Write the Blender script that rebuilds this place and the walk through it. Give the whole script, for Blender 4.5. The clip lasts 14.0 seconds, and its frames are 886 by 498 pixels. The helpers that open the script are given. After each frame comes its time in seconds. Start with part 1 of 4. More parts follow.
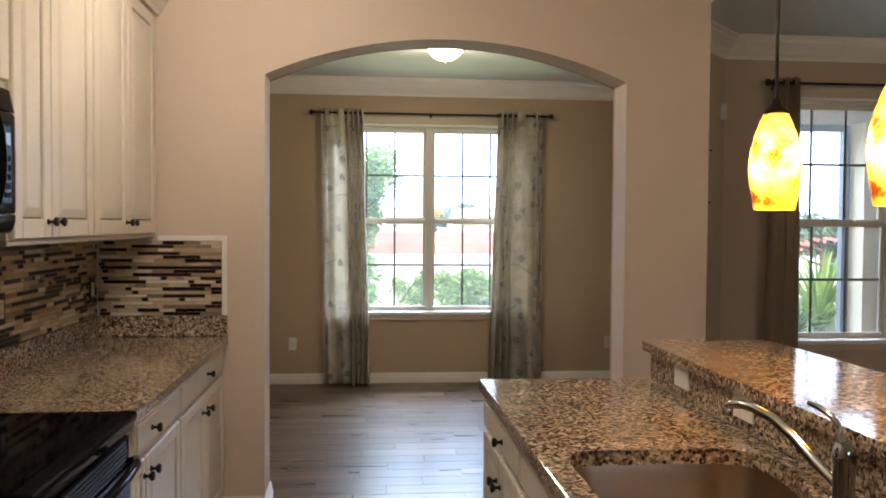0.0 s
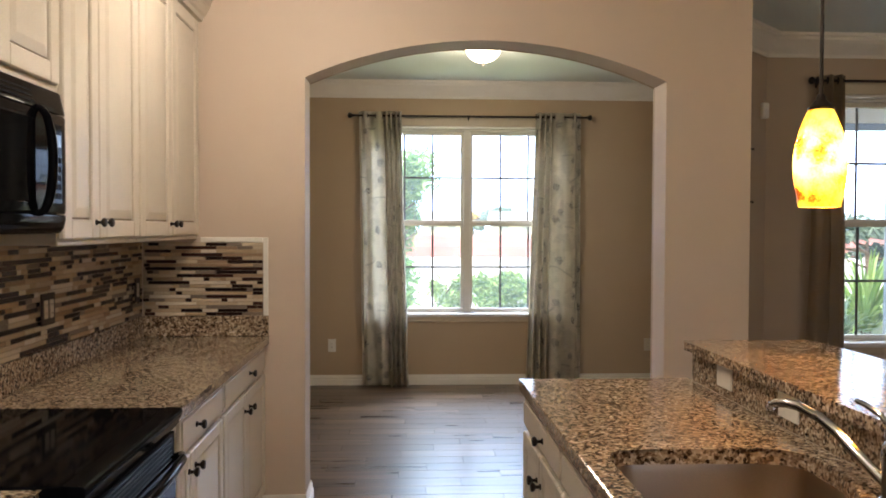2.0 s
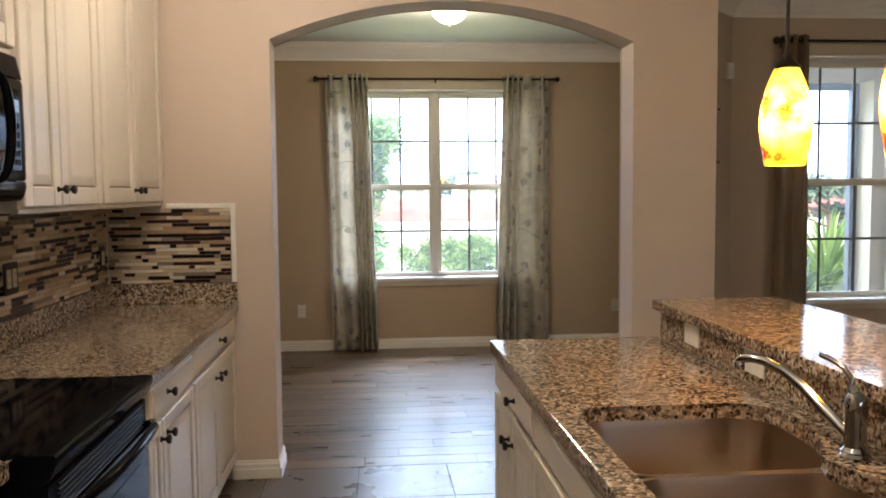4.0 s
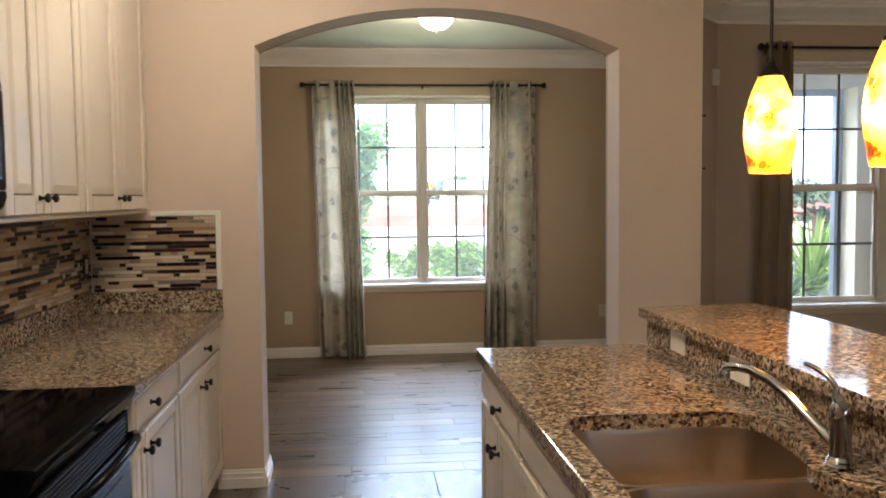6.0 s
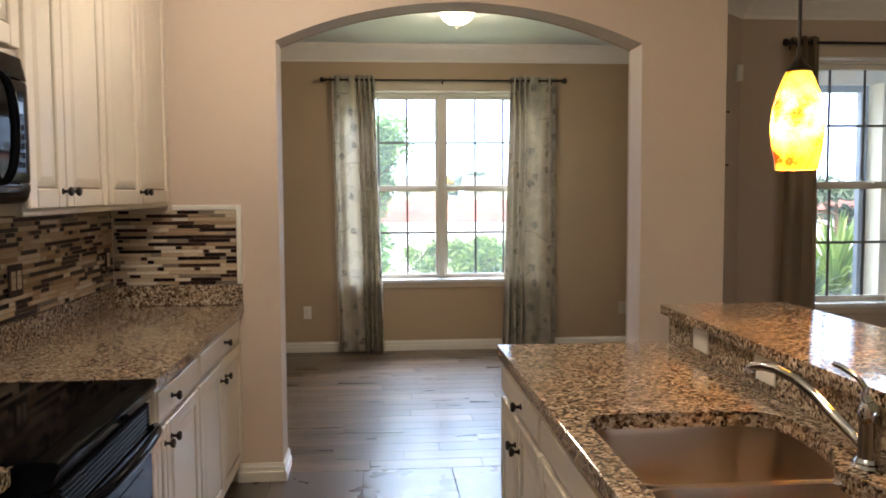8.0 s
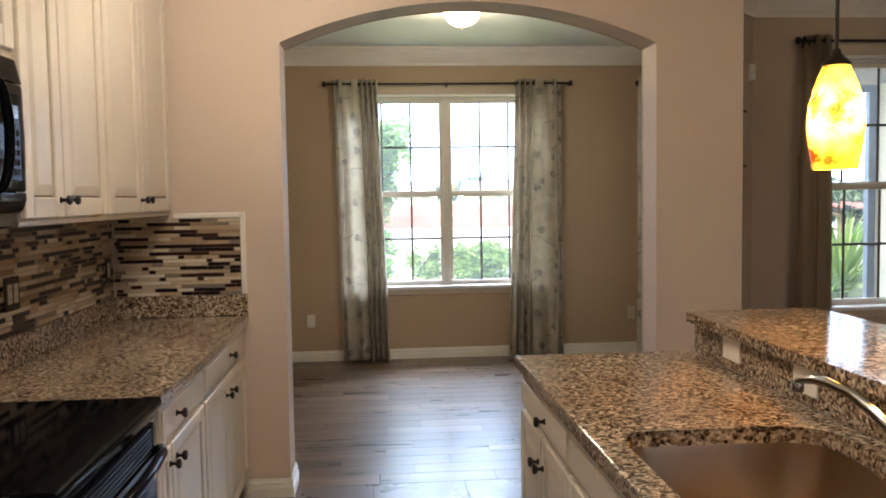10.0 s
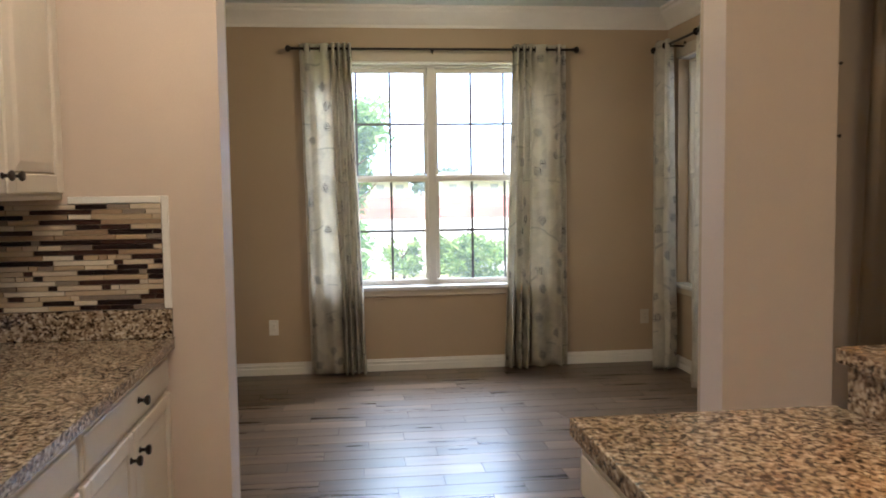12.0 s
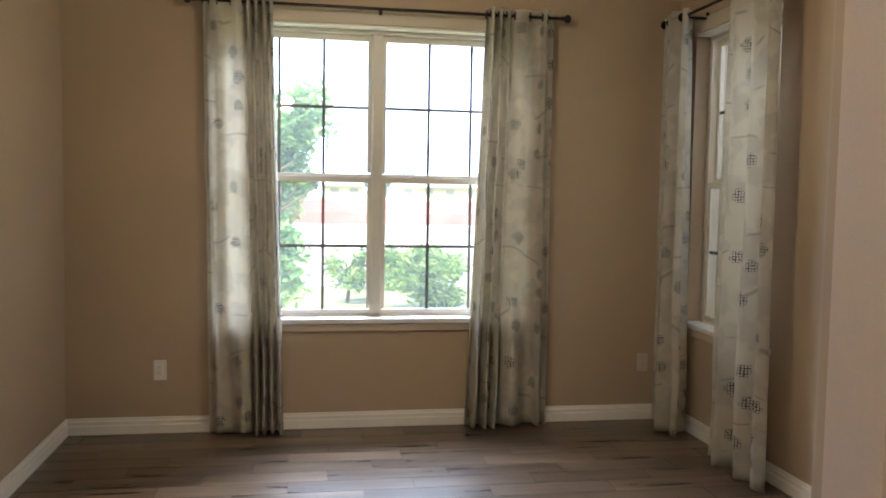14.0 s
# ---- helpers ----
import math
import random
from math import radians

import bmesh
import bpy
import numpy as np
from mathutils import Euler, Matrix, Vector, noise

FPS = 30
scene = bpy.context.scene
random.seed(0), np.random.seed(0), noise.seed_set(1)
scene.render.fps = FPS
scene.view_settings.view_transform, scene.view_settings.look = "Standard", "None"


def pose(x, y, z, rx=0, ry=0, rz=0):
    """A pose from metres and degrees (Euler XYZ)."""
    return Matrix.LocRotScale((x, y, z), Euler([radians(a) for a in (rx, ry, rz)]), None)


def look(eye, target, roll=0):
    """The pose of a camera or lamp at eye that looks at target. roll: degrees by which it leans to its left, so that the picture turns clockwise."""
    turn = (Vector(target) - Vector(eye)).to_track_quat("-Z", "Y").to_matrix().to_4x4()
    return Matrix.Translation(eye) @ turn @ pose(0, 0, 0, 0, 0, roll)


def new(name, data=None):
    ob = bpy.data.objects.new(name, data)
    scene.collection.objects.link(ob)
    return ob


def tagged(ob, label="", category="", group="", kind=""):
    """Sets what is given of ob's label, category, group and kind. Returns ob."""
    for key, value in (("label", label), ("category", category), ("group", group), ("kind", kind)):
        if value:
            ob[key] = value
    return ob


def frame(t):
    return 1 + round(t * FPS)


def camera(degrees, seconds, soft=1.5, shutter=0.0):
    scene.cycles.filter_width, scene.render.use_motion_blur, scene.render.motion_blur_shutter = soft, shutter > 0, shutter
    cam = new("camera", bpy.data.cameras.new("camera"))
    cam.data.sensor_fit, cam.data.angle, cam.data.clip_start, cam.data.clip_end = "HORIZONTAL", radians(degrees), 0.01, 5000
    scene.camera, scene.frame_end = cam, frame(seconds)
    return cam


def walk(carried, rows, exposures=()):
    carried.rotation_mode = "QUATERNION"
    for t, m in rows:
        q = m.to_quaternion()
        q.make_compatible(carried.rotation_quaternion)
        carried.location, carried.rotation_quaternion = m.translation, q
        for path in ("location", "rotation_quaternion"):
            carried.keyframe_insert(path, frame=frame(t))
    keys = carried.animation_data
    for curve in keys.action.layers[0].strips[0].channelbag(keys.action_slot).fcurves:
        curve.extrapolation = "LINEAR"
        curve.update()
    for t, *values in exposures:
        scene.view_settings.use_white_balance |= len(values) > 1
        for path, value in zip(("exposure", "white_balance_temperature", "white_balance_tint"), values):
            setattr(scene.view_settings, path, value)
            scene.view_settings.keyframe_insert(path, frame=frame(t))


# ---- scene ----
cam = camera(56.2, 14.0, soft=1.8, shutter=0.4)
PATH = [
    (0, (0.498, 0.228, 1.485), (0.686, 2.218, 1.425), 0.4),
    (0.5, (0.501, 0.211, 1.485), (0.661, 2.205, 1.445), -0.3),
    (1, (0.497, 0.208, 1.48), (0.623, 2.204, 1.448), -0.2),
    (1.5, (0.494, 0.213, 1.48), (0.602, 2.21, 1.442), 0.1),
    (2, (0.489, 0.219, 1.471), (0.588, 2.216, 1.419), 0.2),
    (2.5, (0.481, 0.223, 1.461), (0.583, 2.218, 1.372), 0.5),
    (3, (0.48, 0.217, 1.46), (0.606, 2.208, 1.321), 0.2),
    (5.5, (0.492, 0.238, 1.476), (0.695, 2.224, 1.346), -0.6),
    (6, (0.493, 0.235, 1.475), (0.696, 2.22, 1.349), -0.6),
    (6.5, (0.49, 0.223, 1.478), (0.685, 2.21, 1.357), -0.6),
    (7, (0.484, 0.221, 1.475), (0.661, 2.21, 1.355), -0.2),
    (7.5, (0.481, 0.242, 1.47), (0.644, 2.231, 1.342), -0.1),
    (8, (0.484, 0.249, 1.474), (0.644, 2.238, 1.338), -0.3),
    (10.5, (0.434, 0.506, 1.471), (0.602, 2.495, 1.349), -1.1),
    (11, (0.45, 0.761, 1.441), (0.642, 2.747, 1.301), -0.8),
    (11.5, (0.476, 1.107, 1.433), (0.692, 3.091, 1.299), -0.2),
    (12, (0.441, 1.465, 1.428), (0.664, 3.447, 1.283), -0.8),
    (12.5, (0.449, 1.878, 1.41), (0.695, 3.857, 1.261), -0.1),
    (13, (0.467, 2.284, 1.42), (0.708, 4.265, 1.297), 1.4),
    (13.5, (0.555, 2.634, 1.435), (0.836, 4.61, 1.308), 0.2),
    (14, (0.659, 2.959, 1.421), (0.992, 4.927, 1.29), 1.0),
]
walk(cam, [(t, look(eye, target, roll)) for t, eye, target, roll in PATH], [(0, 1.08), (2.2, 1.2), (14, 1.2)])

# ---- world and light ----
world = bpy.data.worlds.new("sky")
scene.world = world
world.use_nodes = True
wn = world.node_tree
sky = wn.nodes.new("ShaderNodeTexSky")
sky.sky_type, sky.sun_disc = "NISHITA", False
sky.sun_elevation, sky.sun_rotation = radians(58), radians(200)
sky.air_density, sky.dust_density = 1.0, 4.0
wn.nodes["Background"].inputs["Strength"].default_value = 0.15
wn.links.new(sky.outputs["Color"], wn.nodes["Background"].inputs["Color"])


def lamp(name, kind, place, power, colour, **more):
    data = bpy.data.lights.new(name, kind)
    data.energy, data.color = power, colour
    ob = new(name, data)
    ob.matrix_basis = place
    return data


sun = lamp("sun", "SUN", look((0, 0, 30), (10, 16, 0)), 4.5, (1.0, 0.95, 0.88))
sun.angle = radians(8)


def window_fill(name, place, w, h, power):
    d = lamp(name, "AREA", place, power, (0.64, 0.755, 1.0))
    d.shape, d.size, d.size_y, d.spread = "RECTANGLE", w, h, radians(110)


# area lamps added outside the openings to stand in for sky light
window_fill("sky_fill_dining", look((1.1, 12.3, 5.8), (1.1, 7.6, 1.2)), 8.0, 4.0, 880)
window_fill("sky_fill_side", look((4.1, 7.3, 2.4), (-0.68, 6.7, 1.3)), 0.9, 0.9, 4)
window_fill("sky_fill_nook", look((4.3, 7.3, 2.85), (4.0, 4.6, 0.5)), 1.9, 0.8, 40)
# rear fill comes through an assumed opening, out of view
window_fill("sky_fill_rear", look((2.9, -3.4, 2.0), (2.4, 0.0, 0.9)), 1.9, 1.7, 5)

# ---- materials ----


def nodes_of(name):
    m = bpy.data.materials.new(name)
    m.use_nodes = True
    return m, m.node_tree, m.node_tree.nodes["Principled BSDF"]


def coords(nt, scale=(1, 1, 1), world_space=False):
    if world_space:
        c = nt.nodes.new("ShaderNodeNewGeometry").outputs["Position"]
    else:
        c = nt.nodes.new("ShaderNodeTexCoord").outputs["Object"]
    mp = nt.nodes.new("ShaderNodeMapping")
    mp.inputs["Scale"].default_value = scale
    nt.links.new(c, mp.inputs["Vector"])
    return mp.outputs["Vector"]


def noise_of(nt, vec, scale, detail=4.0, rough=0.55):
    n = nt.nodes.new("ShaderNodeTexNoise")
    n.inputs["Scale"].default_value, n.inputs["Detail"].default_value = scale, detail
    n.inputs["Roughness"].default_value = rough
    nt.links.new(vec, n.inputs["Vector"])
    return n.outputs["Fac"]


def ramp(nt, fac, stops):
    r = nt.nodes.new("ShaderNodeValToRGB")
    while len(r.color_ramp.elements) < len(stops):
        r.color_ramp.elements.new(0.5)
    for e, (p, c) in zip(r.color_ramp.elements, stops):
        e.position, e.color = p, (*c, 1) if len(c) == 3 else c
    nt.links.new(fac, r.inputs["Fac"])
    return r.outputs["Color"]


def mixed(nt, fac, a, b, mode="MIX"):
    m = nt.nodes.new("ShaderNodeMix")
    m.data_type, m.blend_type = "RGBA", mode
    for sock, v in ((m.inputs[0], fac), (m.inputs[6], a), (m.inputs[7], b)):
        if isinstance(v, (int, float)):
            sock.default_value = v
        elif isinstance(v, tuple):
            sock.default_value = (*v, 1)
        else:
            nt.links.new(v, sock)
    return m.outputs[2]


def math_of(nt, op, a, b=None):
    m = nt.nodes.new("ShaderNodeMath")
    m.operation = op
    for sock, v in zip(m.inputs, (a, b)):
        if isinstance(v, (int, float)):
            sock.default_value = v
        elif v is not None:
            nt.links.new(v, sock)
    return m.outputs[0]


def bumped(nt, bsdf, height, strength, distance=0.002):
    b = nt.nodes.new("ShaderNodeBump")
    b.inputs["Strength"].default_value, b.inputs["Distance"].default_value = strength, distance
    nt.links.new(height, b.inputs["Height"])
    nt.links.new(b.outputs["Normal"], bsdf.inputs["Normal"])


def plain(name, col, rough=0.5, metal=0.0, var=0.06, big=2.5, fine=120.0, bump=0.15, coat=0.0, world_space=False, spec=0.5, ior=1.5):
    """Paint, metal or plastic with faint blotches, fine grain and relief."""
    m, nt, b = nodes_of(name)
    v = coords(nt, world_space=world_space)
    n1, n2 = noise_of(nt, v, big, 3), noise_of(nt, v, fine, 2)
    lo, hi = tuple(max(0, c * (1 - var)) for c in col), tuple(min(1, c * (1 + var)) for c in col)
    base = ramp(nt, n1, ((0.3, lo), (0.7, hi)))
    grain = ramp(nt, n2, ((0.3, (0.93,) * 3), (0.7, (1.0,) * 3)))
    nt.links.new(mixed(nt, 1.0, base, grain, "MULTIPLY"), b.inputs["Base Color"])
    nt.links.new(ramp(nt, n1, ((0.2, (max(0, rough - 0.05),) * 3), (0.8, (min(1, rough + 0.06),) * 3))), b.inputs["Roughness"])
    b.inputs["Metallic"].default_value = metal
    b.inputs["Coat Weight"].default_value = coat
    b.inputs["Specular IOR Level"].default_value = spec
    b.inputs["IOR"].default_value = ior
    bumped(nt, b, n2, bump)
    return m


def granite(name):
    m, nt, b = nodes_of(name)
    v = coords(nt, (1, 1, 1), True)
    warp = nt.nodes.new("ShaderNodeVectorMath")
    warp.operation = "MULTIPLY_ADD"
    nz = nt.nodes.new("ShaderNodeTexNoise")
    nz.inputs["Scale"].default_value, nz.inputs["Detail"].default_value = 40, 3
    nt.links.new(v, nz.inputs["Vector"])
    nt.links.new(nz.outputs["Color"], warp.inputs[0])
    warp.inputs[1].default_value = (0.007, 0.007, 0.007)
    nt.links.new(v, warp.inputs[2])
    vo = nt.nodes.new("ShaderNodeTexVoronoi")
    vo.inputs["Scale"].default_value = 125
    nt.links.new(warp.outputs[0], vo.inputs["Vector"])
    sep = nt.nodes.new("ShaderNodeSeparateColor")
    nt.links.new(vo.outputs["Color"], sep.inputs[0])
    grains = ramp(nt, sep.outputs[0], ((0.0, (0.035, 0.024, 0.017)), (0.16, (0.10, 0.066, 0.045)), (0.28, (0.28, 0.21, 0.148)), (0.62, (0.43, 0.35, 0.262)), (1.0, (0.66, 0.58, 0.49))))
    # dark mica flecks, drawn out along the slab, and scattered black specks
    mp = nt.nodes.new("ShaderNodeMapping")
    mp.inputs["Scale"].default_value = (0.72, 1.25, 1.0)
    mp.inputs["Rotation"].default_value = (0, 0, 0.35)
    nt.links.new(warp.outputs[0], mp.inputs["Vector"])
    fleck = ramp(nt, noise_of(nt, mp.outputs[0], 74, 4, 0.62), ((0.40, (0.17, 0.115, 0.08)), (0.465, (0.66, 0.56, 0.48)), (0.51, (1, 1, 1))))
    large = ramp(nt, noise_of(nt, v, 6, 3), ((0.3, (0.80, 0.74, 0.69)), (0.7, (1.0, 0.97, 0.92))))
    col = mixed(nt, 0.85, grains, fleck, "MULTIPLY")
    nt.links.new(mixed(nt, 1.0, col, large, "MULTIPLY"), b.inputs["Base Color"])
    b.inputs["Roughness"].default_value = 0.065
    bumped(nt, b, noise_of(nt, v, 300, 2), 0.04)
    return m


def wood_tile(name, lo, hi, rough):
    """Grey-brown printed wood grain along x, each board a little different."""
    m, nt, b = nodes_of(name)
    g = nt.nodes.new("ShaderNodeObjectInfo")
    add = nt.nodes.new("ShaderNodeVectorMath")
    add.operation = "ADD"
    comb = nt.nodes.new("ShaderNodeCombineXYZ")
    nt.links.new(math_of(nt, "MULTIPLY", g.outputs["Random"], 37.0), comb.inputs[0])
    nt.links.new(math_of(nt, "MULTIPLY", g.outputs["Random"], 11.0), comb.inputs[1])
    nt.links.new(coords(nt, (1, 1, 1)), add.inputs[0])
    nt.links.new(comb.outputs[0], add.inputs[1])
    mp = nt.nodes.new("ShaderNodeMapping")
    mp.inputs["Scale"].default_value = (0.55, 4.6, 1)
    nt.links.new(add.outputs[0], mp.inputs["Vector"])
    streak = noise_of(nt, mp.outputs[0], 2.0, 4, 0.55)
    mp2 = nt.nodes.new("ShaderNodeMapping")
    mp2.inputs["Scale"].default_value = (6, 160, 1)
    nt.links.new(add.outputs[0], mp2.inputs["Vector"])
    fine = noise_of(nt, mp2.outputs[0], 1.0, 3)
    base = ramp(nt, streak, ((0.30, lo), (0.5, tuple((p + q) / 2 for p, q in zip(lo, hi))), (0.72, hi)))
    tone = ramp(nt, g.outputs["Random"], ((0.0, (0.60, 0.55, 0.50)), (0.5, (0.90, 0.84, 0.78)), (1.0, (1.38, 1.28, 1.17))))
    col = mixed(nt, 1.0, base, tone, "MULTIPLY")
    col = mixed(nt, 0.15, col, ramp(nt, fine, ((0.3, (0.6,) * 3), (0.7, (1.1,) * 3))), "MULTIPLY")
    nt.links.new(col, b.inputs["Base Color"])
    nt.links.new(ramp(nt, streak, ((0.2, (rough - 0.02,) * 3), (0.8, (rough + 0.03,) * 3))), b.inputs["Roughness"])
    b.inputs["Specular IOR Level"].default_value = 0.5
    bumped(nt, b, fine, 0.03, 0.001)
    return m


def tinted(name, stops, rough, metal=0.0, fine=150.0):
    """One material for many small pieces, each with its own tone."""
    m, nt, b = nodes_of(name)
    g = nt.nodes.new("ShaderNodeObjectInfo")
    geo = nt.nodes.new("ShaderNodeNewGeometry")
    r = math_of(nt, "FRACT", math_of(nt, "ADD", g.outputs["Random"], geo.outputs["Random Per Island"]))
    tone = ramp(nt, r, stops)
    nt.nodes[tone.node.name].color_ramp.interpolation = "CONSTANT"
    v = coords(nt, (8, 8, 60), True)
    n = noise_of(nt, v, 9, 4)
    nt.links.new(mixed(nt, 0.5, tone, ramp(nt, n, ((0.3, (0.7,) * 3), (0.7, (1.15,) * 3))), "MULTIPLY"), b.inputs["Base Color"])
    b.inputs["Roughness"].default_value, b.inputs["Metallic"].default_value = rough, metal
    b.inputs["Specular IOR Level"].default_value = 0.35
    return m


def curtain_cloth(name, pattern=True, base=(0.73, 0.68, 0.58), through_light=0.55):
    m, nt, b = nodes_of(name)
    uv = nt.nodes.new("ShaderNodeUVMap").outputs["UV"]
    weave = nt.nodes.new("ShaderNodeTexWave")
    weave.inputs["Scale"].default_value, weave.inputs["Distortion"].default_value = 55, 3
    weave.bands_direction = "DIAGONAL"
    nt.links.new(uv, weave.inputs["Vector"])
    patch = ramp(nt, noise_of(nt, uv, 6, 2), ((0.47, (0, 0, 0)), (0.53, (1, 1, 1))))
    col = mixed(nt, math_of(nt, "MULTIPLY", patch, 0.4), base, mixed(nt, weave.outputs["Fac"], base, (0.30, 0.28, 0.25)))
    if pattern:
        # clusters of pale dots with dark rims, and a few thin broken lines
        dots = nt.nodes.new("ShaderNodeTexVoronoi")
        dots.voronoi_dimensions = "2D"
        dots.inputs["Scale"].default_value, dots.inputs["Randomness"].default_value = 68, 0.2
        nt.links.new(uv, dots.inputs["Vector"])
        cell = nt.nodes.new("ShaderNodeTexVoronoi")
        cell.voronoi_dimensions = "2D"
        cell.inputs["Scale"].default_value, cell.inputs["Randomness"].default_value = 5.6, 0.75
        nt.links.new(dots.outputs["Position"], cell.inputs["Vector"])
        spot = math_of(nt, "LESS_THAN", cell.outputs["Distance"], 0.185)
        rim = ramp(nt, dots.outputs["Distance"], ((0.38, (0, 0, 0)), (0.44, (1, 1, 1))))
        sep = nt.nodes.new("ShaderNodeSeparateColor")
        nt.links.new(cell.outputs["Color"], sep.inputs[0])
        inside = math_of(nt, "MULTIPLY", spot, math_of(nt, "GREATER_THAN", sep.outputs[0], 0.48))
        col = mixed(nt, inside, col, mixed(nt, rim, (0.76, 0.72, 0.64), (0.05, 0.042, 0.036)))
        line = nt.nodes.new("ShaderNodeTexWave")
        line.inputs["Scale"].default_value, line.inputs["Distortion"].default_value, line.inputs["Detail"].default_value = 1.3, 9, 1
        line.bands_direction = "Y"
        nt.links.new(uv, line.inputs["Vector"])
        broken = ramp(nt, noise_of(nt, uv, 5, 1), ((0.52, (0, 0, 0)), (0.56, (1, 1, 1))))
        thin = math_of(nt, "MULTIPLY", broken, ramp(nt, line.outputs["Fac"], ((0.0, (1, 1, 1)), (0.01, (0, 0, 0)))))
        col = mixed(nt, math_of(nt, "MULTIPLY", thin, 0.5), col, (0.25, 0.24, 0.22))
    nt.links.new(col, b.inputs["Base Color"])
    b.inputs["Roughness"].default_value = 0.9
    tr = nt.nodes.new("ShaderNodeBsdfTranslucent")
    nt.links.new(col, tr.inputs["Color"])
    mx = nt.nodes.new("ShaderNodeMixShader")
    mx.inputs[0].default_value = through_light
    nt.links.new(b.outputs[0], mx.inputs[1])
    nt.links.new(tr.outputs[0], mx.inputs[2])
    nt.links.new(mx.outputs[0], nt.nodes["Material Output"].inputs["Surface"])
    bumped(nt, b, noise_of(nt, uv, 400, 2), 0.2)
    return m


def glow(name, stops, strength, scale):
    """Lit glass shade or sky sheet: mottled colour that gives off light."""
    m, nt, b = nodes_of(name)
    v = coords(nt)
    n = noise_of(nt, v, scale, 4, 0.65)
    c = ramp(nt, n, stops)
    nt.links.new(c, b.inputs["Base Color"])
    nt.links.new(c, b.inputs["Emission Color"])
    b.inputs["Emission Strength"].default_value = strength
    b.inputs["Roughness"].default_value = 0.15
    return m


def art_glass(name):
    """Amber art glass: yellow, with rusty speckled patches. Its emission paints the bulb's glow."""
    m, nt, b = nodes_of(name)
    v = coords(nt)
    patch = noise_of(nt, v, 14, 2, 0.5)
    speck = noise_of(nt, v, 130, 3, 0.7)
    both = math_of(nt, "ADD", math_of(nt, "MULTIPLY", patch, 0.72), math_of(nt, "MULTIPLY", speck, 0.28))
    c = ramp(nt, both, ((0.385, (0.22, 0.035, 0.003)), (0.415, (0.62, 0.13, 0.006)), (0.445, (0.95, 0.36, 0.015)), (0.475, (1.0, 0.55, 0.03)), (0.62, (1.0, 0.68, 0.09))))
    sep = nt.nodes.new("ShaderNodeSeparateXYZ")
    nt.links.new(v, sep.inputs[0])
    # bulb hot spot painted into emission: brightest at 1.68 m, dim above and below
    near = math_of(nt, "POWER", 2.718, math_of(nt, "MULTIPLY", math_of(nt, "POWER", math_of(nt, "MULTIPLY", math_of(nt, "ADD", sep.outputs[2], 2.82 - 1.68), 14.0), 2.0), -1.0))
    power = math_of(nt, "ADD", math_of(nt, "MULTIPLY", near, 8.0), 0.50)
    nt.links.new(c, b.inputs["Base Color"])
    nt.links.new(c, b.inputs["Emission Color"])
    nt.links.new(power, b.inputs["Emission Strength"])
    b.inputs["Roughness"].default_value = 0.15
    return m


def clear_glass(name):
    m, nt, b = nodes_of(name)
    nt.nodes.remove(b)
    t, g, mx = nt.nodes.new("ShaderNodeBsdfTransparent"), nt.nodes.new("ShaderNodeBsdfGlossy"), nt.nodes.new("ShaderNodeMixShader")
    t.inputs["Color"].default_value = (0.95, 0.98, 0.97, 1)
    g.inputs["Roughness"].default_value = 0.02
    mx.inputs[0].default_value = 0.05
    # outdoor glare put into the pane as a thin, pale translucent layer
    veil, dm = nt.nodes.new("ShaderNodeBsdfTranslucent"), nt.nodes.new("ShaderNodeMixShader")
    veil.inputs["Color"].default_value = (0.85, 0.95, 0.95, 1)
    nt.links.new(ramp(nt, noise_of(nt, coords(nt), 3, 3), ((0.3, (0.018,) * 3), (0.7, (0.027,) * 3))), dm.inputs[0])
    nt.links.new(t.outputs[0], dm.inputs[1])
    nt.links.new(veil.outputs[0], dm.inputs[2])
    nt.links.new(dm.outputs[0], mx.inputs[1])
    nt.links.new(g.outputs[0], mx.inputs[2])
    nt.links.new(mx.outputs[0], nt.nodes["Material Output"].inputs["Surface"])
    return m


def leafy(name, stops):
    m, nt, b = nodes_of(name)
    geo = nt.nodes.new("ShaderNodeNewGeometry")
    nt.links.new(ramp(nt, geo.outputs["Random Per Island"], stops), b.inputs["Base Color"])
    b.inputs["Roughness"].default_value = 0.55
    tr = nt.nodes.new("ShaderNodeBsdfTranslucent")
    nt.links.new(ramp(nt, geo.outputs["Random Per Island"], stops), tr.inputs["Color"])
    mx = nt.nodes.new("ShaderNodeMixShader")
    mx.inputs[0].default_value = 0.4
    nt.links.new(b.outputs[0], mx.inputs[1])
    nt.links.new(tr.outputs[0], mx.inputs[2])
    nt.links.new(mx.outputs[0], nt.nodes["Material Output"].inputs["Surface"])
    return m


# wall colours by room: kitchen lightest, nook and dining darker
M_KITCHEN = plain("kitchen_wall_colour", (0.61, 0.485, 0.393), 0.6, var=0.03, big=1.5, fine=260, bump=0.25, world_space=True)
M_DINING = plain("dining_wall_colour", (0.44, 0.325, 0.215), 0.6, var=0.03, big=1.5, fine=260, bump=0.25, world_space=True)
M_NOOK = plain("nook_wall_colour", (0.46, 0.36, 0.27), 0.6, var=0.03, big=1.5, fine=260, bump=0.25, world_space=True)
M_CEIL = plain("ceiling_paint", (0.72, 0.76, 0.72), 0.75, var=0.02, big=2, fine=90, bump=0.4, world_space=True)
M_TRIM = plain("trim_paint", (0.79, 0.745, 0.68), 0.32, var=0.03, big=6, fine=200, bump=0.05)
M_CAB = plain("cabinet_paint", (0.70, 0.62, 0.52), 0.35, var=0.04, big=5, fine=180, bump=0.05)
